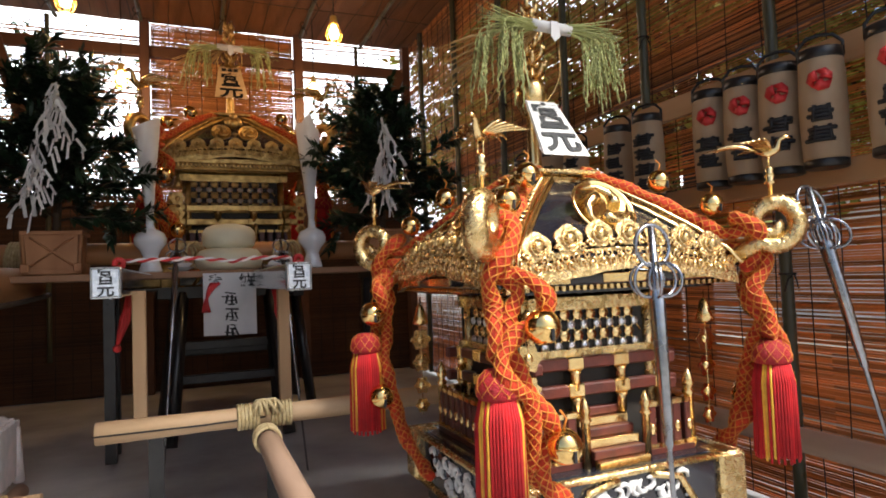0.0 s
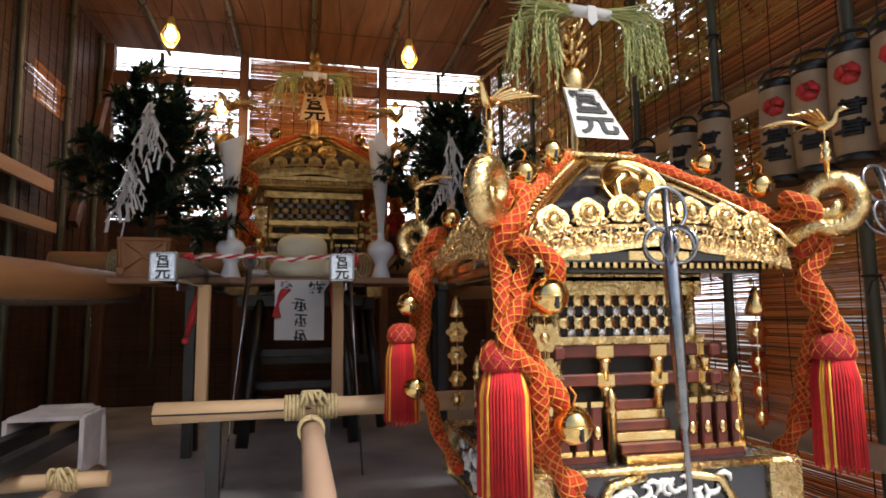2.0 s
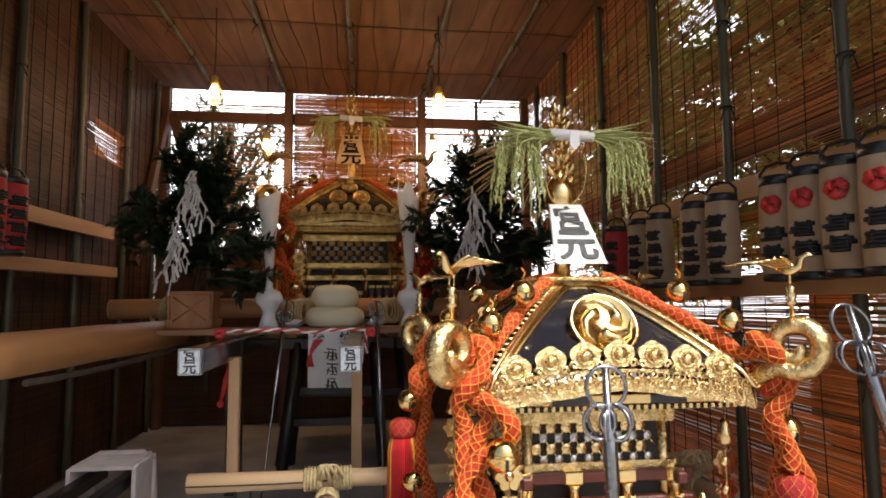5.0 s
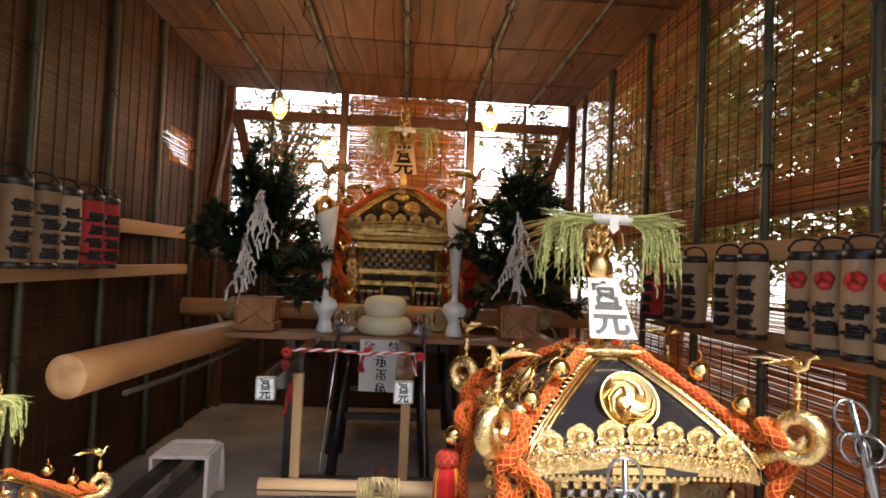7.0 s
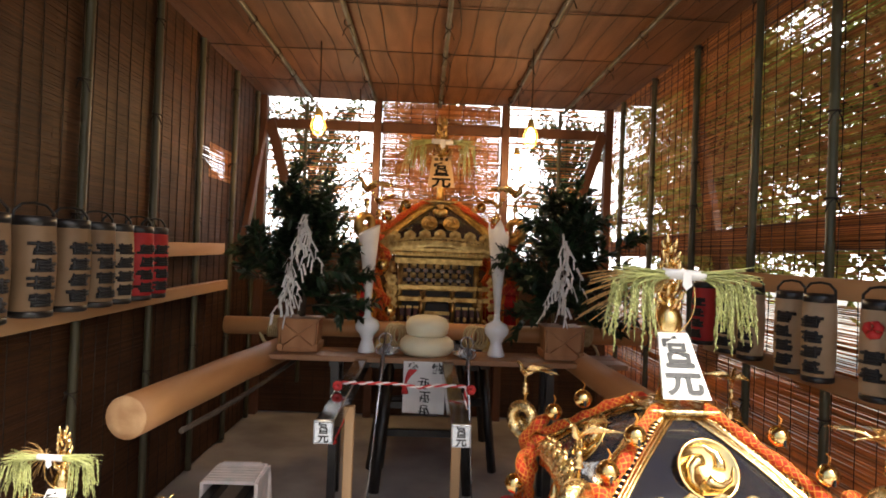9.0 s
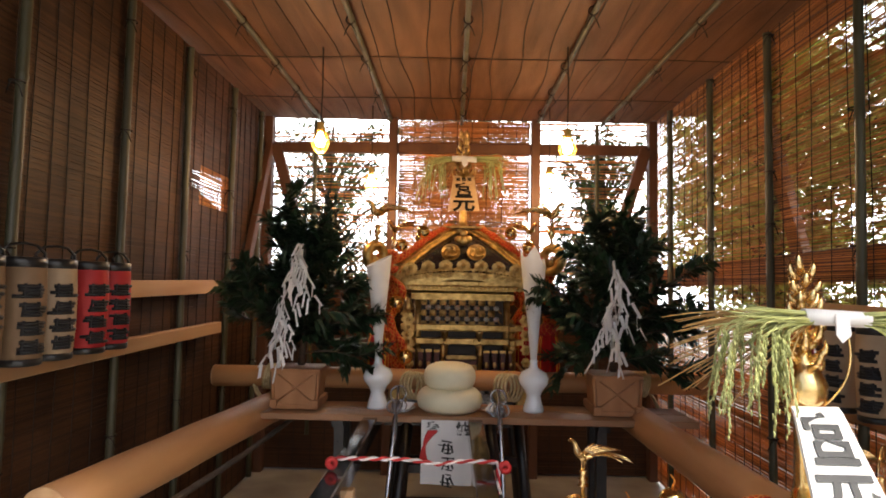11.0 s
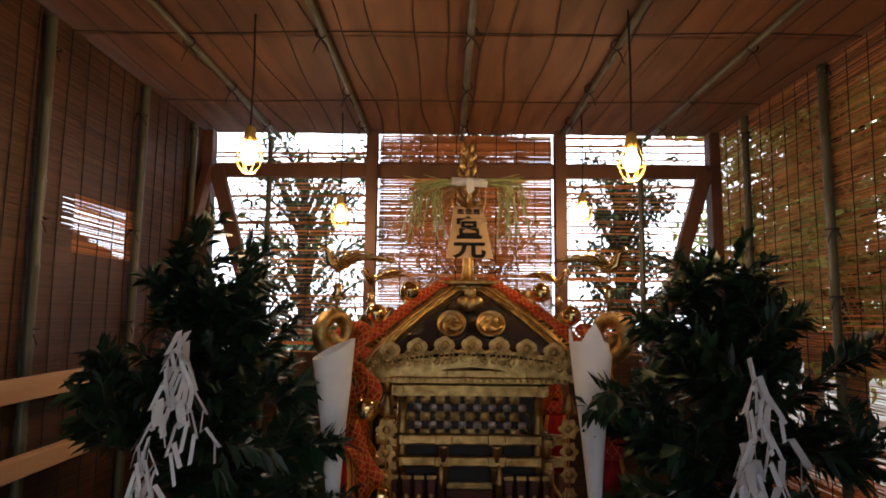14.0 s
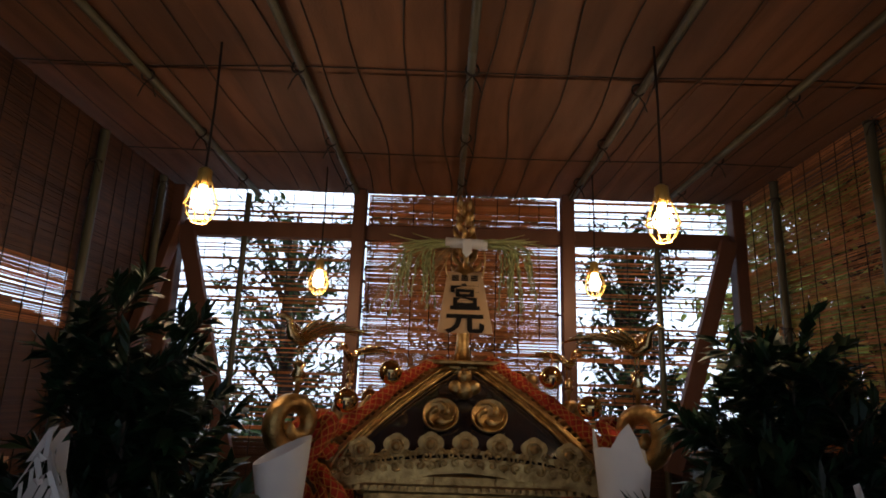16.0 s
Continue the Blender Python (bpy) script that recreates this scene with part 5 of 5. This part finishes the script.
def sakaki(at, h, w, n, seed, label):
    r = random.Random(seed)
    T = thing("sakaki_tree", at, label, "potted tree", "sakaki trees")
    bm = B()
    tube(bm, [(0, 0, 0), (0.01, 0.01, h * 0.3), (-0.01, 0, h * 0.6), (0.0, 0, h * 0.93)], [0.02, 0.017, 0.012, 0.004], 8)
    sprays = []
    for k in range(26):
        f = k / 25
        a = k * 2.4 + r.uniform(-0.35, 0.35)
        z = h * (0.1 + 0.68 * f)
        env = w * (1.0 + 0.42 * math.sin(math.pi * min(1.0, f * 1.25))) * (1 - 0.72 * f ** 1.6)
        reach = env * r.uniform(0.62, 1.12)
        e = Vector((reach * math.cos(a), reach * math.sin(a) * 0.62, z + h * (r.uniform(-0.1, 0.1) + 0.2 * f)))
        limb = bez((0, 0, z * 0.8), (e.x * 0.45, e.y * 0.45, z + 0.03), e, 6)
        tube(bm, limb, [0.008, 0.007, 0.006, 0.0055, 0.0045, 0.0035, 0.002], 5)
        for q in range(7):
            s0 = limb[min(6, 1 + q)]
            d = (limb[min(6, q + 1)] - limb[max(0, q - 1)]).normalized() * 0.7 + Vector((r.uniform(-1, 1), r.uniform(-0.8, 0.5), r.uniform(-0.35, 0.75)))
            e2 = s0 + d.normalized() * r.uniform(0.1, 0.19)
            twig = bez(s0, (s0 + e2) / 2 + Vector((0, 0, r.uniform(-0.015, 0.02))), e2, 5)
            tube(bm, twig, [0.003, 0.0028, 0.0024, 0.002, 0.0016, 0.001], 4)
            sprays.append(twig)
    part("trunk", bm, BARK, T)
    vs, fs = [], []
    per = max(8, n // len(sprays))
    for twig in sprays:
        # leaves stand in two ranks along the twig and end in a small fan
        ax = (twig[-1] - twig[0]).normalized()
        sa, sb = frame_of(ax)
        roll = r.uniform(0, 6.28)
        for i in range(per):
            t = 5 * (0.12 + 0.88 * i / (per - 1))
            k = min(4, int(t))
            p = twig[k].lerp(twig[k + 1], t - k)
            side = 1 if i % 2 else -1
            w2 = roll + r.uniform(-0.5, 0.5)
            out = (math.cos(w2) * sa + math.sin(w2) * sb) * side
            d = ax * r.uniform(0.5, 1.0) + out * r.uniform(0.5, 1.0) + Vector((0, 0, r.uniform(-0.35, 0.15)))
            leaf(vs, fs, p, d, Vector((r.uniform(-0.5, 0.5), r.uniform(-0.8, 0.2), 1)), r.uniform(0.06, 0.1), r.uniform(0.026, 0.04))
    leaf_mesh("crown", vs, fs, LEAF, T)
    return T


def planter(at, label):
    T = thing("planter_box", at, label, "planter", "planters", 0.88)
    bm = B()
    rings = []
    for hw, z in ((0.126, 0.03), (0.135, 0.225)):
        rings.append([bm.verts.new((sx * hw, sy * hw * 0.9, z)) for sx, sy in ((-1, -1), (1, -1), (1, 1), (-1, 1))])
    for k in range(4):
        bm.faces.new((rings[0][k], rings[0][(k + 1) % 4], rings[1][(k + 1) % 4], rings[1][k]))
    bm.faces.new(rings[0][::-1])
    bm.faces.new(rings[1])
    part("tub", bm, BOX_WOOD, T)
    bm = B()
    box(bm, (0, 0, 0.235), (0.3, 0.27, 0.022), bevel=0.003)
    part("rim", bm, BOX_WOOD, T)
    bm = B()
    box(bm, (0, 0, 0.02), (0.28, 0.25, 0.03), bevel=0.003)
    part("foot_board", bm, BOX_WOOD, T)
    for sx in (-1, 1):
        bm = B()
        tube(bm, [(sx * 0.13, -0.119, 0.03), (sx * 0.14, -0.13, 0.225)], 0.012, 4)
        part("batten", bm, BOX_WOOD, T)
        bm = B()
        tube(bm, [(sx * 0.105, -0.119, 0.05), (-sx * 0.105, -0.124, 0.21)], 0.006, 4)
        part("cross_batten", bm, BOX_WOOD, T)
        bm = B()
        box(bm, (sx * 0.125, 0, 0.04), (0.04, 0.29, 0.045), bevel=0.003)
        part("skid", bm, BOX_WOOD, T)
    return T


def shide(at, h, seed):
    """White zigzag paper streamers."""
    r = random.Random(seed)
    T = thing("paper_streamers", at, "bunch of white zigzag paper streamers tied to the tree", "paper streamer", "paper streamers")
    for k in range(9):
        # each streamer: a folded strip whose squares step to and fro
        bm = B()
        x, y, z = r.uniform(-0.02, 0.02), r.uniform(-0.05, 0.0), r.uniform(-0.06, 0.02)
        drift = (k - 4) * 0.004 + r.uniform(-0.007, 0.007)
        w = r.uniform(0.008, 0.012)
        n = r.randint(4, 6)
        vs = []
        for i in range(n):
            dz = h / n * r.uniform(0.75, 1.1)
            x1 = x + drift + (0.016 if (i + k) % 2 else -0.016)
            z1, y1 = z - dz, y + r.uniform(-0.022, 0.016)
            tw = r.uniform(-0.02, 0.02)
            vs.append([(x - w / 2, y, z), (x + w / 2, y + tw, z + 0.006), (x1 + w / 2, y1 + tw, z1 + 0.006), (x1 - w / 2, y1, z1)])
            x, y, z = x1 - (0.012 if (i + k) % 2 else -0.012), y1, z1 + 0.012
        rows = [bm.verts.new(p) for q in vs for p in q]
        for i in range(n):
            bm.faces.new(rows[4 * i:4 * i + 4])
            if i:
                bm.faces.new((rows[4 * i - 1], rows[4 * i - 2], rows[4 * i + 1], rows[4 * i]))
        ex = bmesh.ops.extrude_face_region(bm, geom=bm.faces[:])
        bmesh.ops.translate(bm, verts=[v for v in ex["geom"] if isinstance(v, bmesh.types.BMVert)], vec=(0, -0.0012, 0.0003))
        part("streamer", bm, WHITE, T)
    return T


planter((-0.862, -2.7, 0.935), "square cypress tub with crossed battens")
planter((0.835, -2.7, 0.935), "square cypress tub with crossed battens")
sakaki((-0.87, -2.66, 1.14), 0.88, 0.35, 6900, 3, "dense dark green sakaki branches in a wooden tub")
sakaki((0.85, -2.66, 1.14), 0.84, 0.36, 6900, 9, "dense dark green sakaki branches in a wooden tub")
for x, z, s, h in ((-0.79, 1.78, 1, 0.4), (-0.87, 1.5, 2, 0.36), (0.76, 1.72, 3, 0.4), (0.72, 1.5, 4, 0.34)):
    shide((x, -3.06, z), h, s)

# ---- lanterns ----
def lantern(at, r, h, paper, rz, seed, crest, label):
    q = random.Random(seed)
    T = thing("paper_lantern", at, label, "paper lantern", "paper lanterns", 1.0, rz)
    bm = B()
    prof = [(r * 0.86, 0.03 * h)]
    n = 17
    for k in range(n + 1):
        z = h * (0.05 + 0.9 * k / n)
        e = r * (0.93 + 0.07 * math.sin(math.pi * k / n))
        prof += [(e, z), (e * 0.982, z + h * 0.026)]
    prof.append((r * 0.86, h * 0.985))
    lathe(bm, prof, (0, 0, 0), 24)
    body = part("paper_body", bm, paper, T)
    for z0, nm, ch in ((-0.04 * h, "lower_cap", 0.075), (0.965 * h, "upper_cap", 0.11)):
        bm = B()
        lathe(bm, [(r * 0.84, z0), (r * 0.93, z0 + 0.004), (r * 0.93, z0 + ch * h), (r * 0.8, z0 + (ch + 0.008) * h), (r * 0.78, z0 + (ch - 0.02) * h)], (0, 0, 0), 24)
        part(nm, bm, CAP, T)
    bm = B()
    tube(bm, [(r * 0.9, 0, h), (r * 0.9, 0, h * 1.13), (r * 0.55, 0, h * 1.21), (0, 0, h * 1.23), (-r * 0.55, 0, h * 1.21), (-r * 0.9, 0, h * 1.13), (-r * 0.9, 0, h)], 0.0055, 6)
    part("handle", bm, CAP, T)
    bm = B()
    z = h * (0.5 if crest else 0.78)
    while z > h * 0.16:
        for k in range(4):
            a0 = q.uniform(-0.2, 0.2)
            wd = q.uniform(0.35, 0.62)
            zz = z - k * h * 0.034
            tube(bm, [(r * 1.012 * math.sin(a0 - wd + 2 * wd * i / 5), -r * 1.012 * math.cos(a0 - wd + 2 * wd * i / 5), zz) for i in range(6)], 0.0065, 4)
        for a0 in (-0.3, 0.25):
            tube(bm, [(r * 1.012 * math.sin(a0), -r * 1.012 * math.cos(a0), z + 0.01), (r * 1.012 * math.sin(a0 * 1.2), -r * 1.012 * math.cos(a0 * 1.2), z - h * 0.12)], 0.006, 4)
        z -= h * 0.19
    tagged(part("writing", bm, INK, body, "black brush writing"), kind="stuff")
    if crest:
        bm = B()
        for k in range(3):
            pts = []
            for rr, t in ((0.2, 0), (0.3, 0.6), (0.4, 1.2), (0.44, 1.9)):
                u, v = rr * math.cos(k * 2.09 + t), rr * math.sin(k * 2.09 + t)
                pts.append((r * 1.0 * math.sin(u), -r * 1.0 * math.cos(u), h * 0.76 + v * r * 0.95))
            tube(bm, pts, [0.02, 0.018, 0.012, 0.003], 6)
        part("crest", bm, REDINK, body, "red swirl crest")
    return T


# Cream lanterns at -3.97 and -4.65 take the darkened tan as shade.
for i, (y, p) in enumerate(((-4.4, LANTERN_TAN_SHADED), (-4.17, LANTERN_TAN_SHADED), (-3.97, LANTERN_TAN_SHADED), (-3.8, LANTERN_PAPER), (-3.59, LANTERN_RED), (-3.42, LANTERN_RED), (-4.65, LANTERN_TAN_SHADED))):
    lantern((-XW + 0.18, y, 1.32), 0.078, 0.33, p, 62, i + 1, False, ("red" if p is LANTERN_RED else "shaded tan" if p is LANTERN_TAN_SHADED else "cream") + " paper lantern with black writing hanging on the rail")
for i, (y, p, c) in enumerate(((-3.26, LANTERN_RED, False), (-3.56, LANTERN_PAPER, False), (-3.76, LANTERN_PAPER, False), (-4.08, LANTERN_PAPER, False), (-4.27, LANTERN_PAPER, False), (-4.6, LANTERN_PAPER, True), (-4.74, LANTERN_PAPER, True), (-4.88, LANTERN_PAPER, True), (-5.02, LANTERN_PAPER, True), (-5.22, LANTERN_PAPER, True))):
    lantern((XW - 0.18, y, 1.15), 0.064, 0.315, p, -58, i + 20, c, ("red" if p is LANTERN_RED else "cream") + " paper lantern with " + ("a red swirl crest" if c else "black writing") + " hanging on the rail")

# ---- caged bulbs ----
def caged_bulb(at, s, power):
    T = thing("caged_bulb", at, "lit bulb in a yellow wire cage hanging on a cord", "lamp", "caged bulbs")
    x, y, z = at
    bm = B()
    lathe(bm, [(0.012 * s, 0.05 * s), (0.017 * s, 0.03 * s), (0.03 * s, 0.0), (0.032 * s, -0.015 * s), (0.02 * s, -0.04 * s), (0.002, -0.047 * s)], (0, 0, 0), 16)
    part("bulb", bm, FILAMENT, T)
    bm = B()
    lathe(bm, [(0.008 * s, 0.11 * s), (0.022 * s, 0.1 * s), (0.024 * s, 0.06 * s), (0.018 * s, 0.045 * s)], (0, 0, 0), 14)
    part("socket", bm, CAGE, T)
    wires = []
    for k in range(8):
        a = 2 * math.pi * k / 8
        bm = B()
        wires.append(bm)
        tube(bm, [(rr * s * math.cos(a), rr * s * math.sin(a), zz * s) for rr, zz in ((0.022, 0.07), (0.045, 0.01), (0.054, -0.02), (0.045, -0.05), (0.024, -0.078))], 0.0022 * s, 5)
    bm = B()
    for rr, zz in ((0.054, -0.02), (0.024, -0.078)):
        tube(bm, [(rr * s * math.cos(2 * math.pi * i / 20), rr * s * math.sin(2 * math.pi * i / 20), zz * s) for i in range(21)], 0.0022 * s, 5, False)
    cage = part("cage", bm, CAGE, T)
    for w in wires:
        part("cage_wire", w, CAGE, cage)
    bm = B()
    tube(bm, [(0, 0, 0.1 * s), (0.004, 0, (ZC - z) * 0.6), (0, 0, ZC - z)], 0.004, 6)
    part("cord", bm, CORD, T)
    lamp = new("bulb_light", bpy.data.lights.new("bulb_light", "POINT"))
    lamp.data.energy, lamp.data.color, lamp.data.shadow_soft_size = power, (1.0, 0.62, 0.3), 0.035
    lamp.location = (x, y, z - 0.095 * s)
    return T


caged_bulb((-0.862, -2.4, 2.48), 1.0, 9.0)
caged_bulb((0.63, -2.45, 2.45), 1.0, 9.0)
caged_bulb((-0.715, -1.2, 2.44), 1.0, 6.0)
caged_bulb((0.72, -1.2, 2.47), 1.0, 6.0)

# ---- outside ----
def garden_tree(at, h, w, n, seed, low=0.35, size=0.09, foliage=None, label="leafy yellow-green tree standing outside the shed"):
    r = random.Random(seed)
    T = thing("garden_tree", at, label, "tree", "garden trees")
    bm = B()
    tube(bm, [(0, 0, 0), (0.05, 0, h * 0.35), (-0.05, 0.03, h * 0.7), (0, 0, h * 0.95)], [0.12, 0.1, 0.06, 0.015], 9)
    tips = []
    for k in range(38):
        z = h * (low + (0.97 - low) * k / 38)
        a = k * 2.4 + r.uniform(-0.3, 0.3)
        e = Vector((w * math.cos(a) * r.uniform(0.5, 1.1), w * math.sin(a) * r.uniform(0.5, 1.1), z + r.uniform(-0.05, 0.25) * h * 0.5))
        line = bez((0, 0, z * 0.8), (e.x * 0.5, e.y * 0.5, z * 1.02), e, 5)
        tube(bm, line, [0.03, 0.025, 0.02, 0.014, 0.009, 0.004], 5)
        tips.append(line)
    part("trunk", bm, BARK, T)
    vs, fs = [], []
    for i in range(n):
        line = tips[r.randrange(len(tips))]
        t = r.uniform(0.3, 1.0) * 5
        k = min(4, int(t))
        p = line[k].lerp(line[k + 1], t - k) + Vector((r.gauss(0, 0.16), r.gauss(0, 0.16), r.gauss(0, 0.13))) * w * 0.7
        leaf(vs, fs, p, Vector((r.uniform(-1, 1), r.uniform(-1, 1), r.uniform(-0.9, 0.3))), Vector((r.uniform(-1, 1), r.uniform(-1, 1), 1)), size * r.uniform(0.7, 1.3), size * 0.45)
    leaf_mesh("crown", vs, fs, foliage or TREELEAF, T)
    return T


# Leaf colour of these three is darkened to stand for backlight.
garden_tree((-1.75, 2.3, 0), 4.0, 0.9, 4200, 1, 0.3, 0.11, BACKLIT_LEAF, "garden tree behind the back blinds, leaves darkened as if backlit")
garden_tree((0.1, 2.6, 0), 4.6, 1.0, 6500, 2, 0.3, 0.11, BACKLIT_LEAF, "garden tree behind the back blinds, leaves darkened as if backlit")
garden_tree((2.0, 2.4, 0), 3.9, 0.7, 4200, 3, 0.35, 0.11, BACKLIT_LEAF, "garden tree behind the back blinds, leaves darkened as if backlit")
garden_tree((4.4, -1.2, 0), 5.6, 1.6, 13000, 4, 0.25, 0.14)
garden_tree((4.6, -3.6, 0), 5.8, 1.7, 13000, 5, 0.25, 0.14)
garden_tree((4.4, -6.0, 0), 5.6, 1.6, 13000, 6, 0.25, 0.14)
# More trees added at the right back to block the bright sky.
garden_tree((3.4, 0.6, 0), 5.2, 1.3, 9500, 7, 0.3, 0.14)
garden_tree((4.6, 3.2, 0), 5.6, 1.5, 9000, 8, 0.2, 0.16)
garden_tree((3.6, -2.4, 0), 5.0, 1.0, 4500, 10, 0.45, 0.13)
T = thing("house", (9.0, -4.5, 0), "pale plastered house beyond the garden trees", "house")
bm = B()
box(bm, (0, 0, 1.6), (3.0, 12.0, 3.2))
part("wall", bm, PLASTER, T)
bm = B()
poly(bm, [(-1.9, -6.4, 3.15), (1.9, -6.4, 3.15), (0, -6.4, 4.2)], 12.8)
part("roof", bm, BEAM, T)
for y in (-4.2, -1.4, 1.4, 4.2):
    bm = B()
    box(bm, (-1.51, y, 1.7), (0.06, 1.2, 1.1))
    part("window", bm, LACQUER, T)

# pale sky far behind the garden
SKYGLOW = mat("pale_sky", (0.9, 0.95, 1.0), 1.0, 0.0, (0.95, 0.97, 1.0), 0.05, emit=1.9)
bm = B()
poly(bm, [(-40, 30, -1), (40, 30, -1), (40, 30, 26), (-40, 30, 26)], 0.2)
setting("backdrop", bm, SKYGLOW, "pale hazy bright sky", "sky")
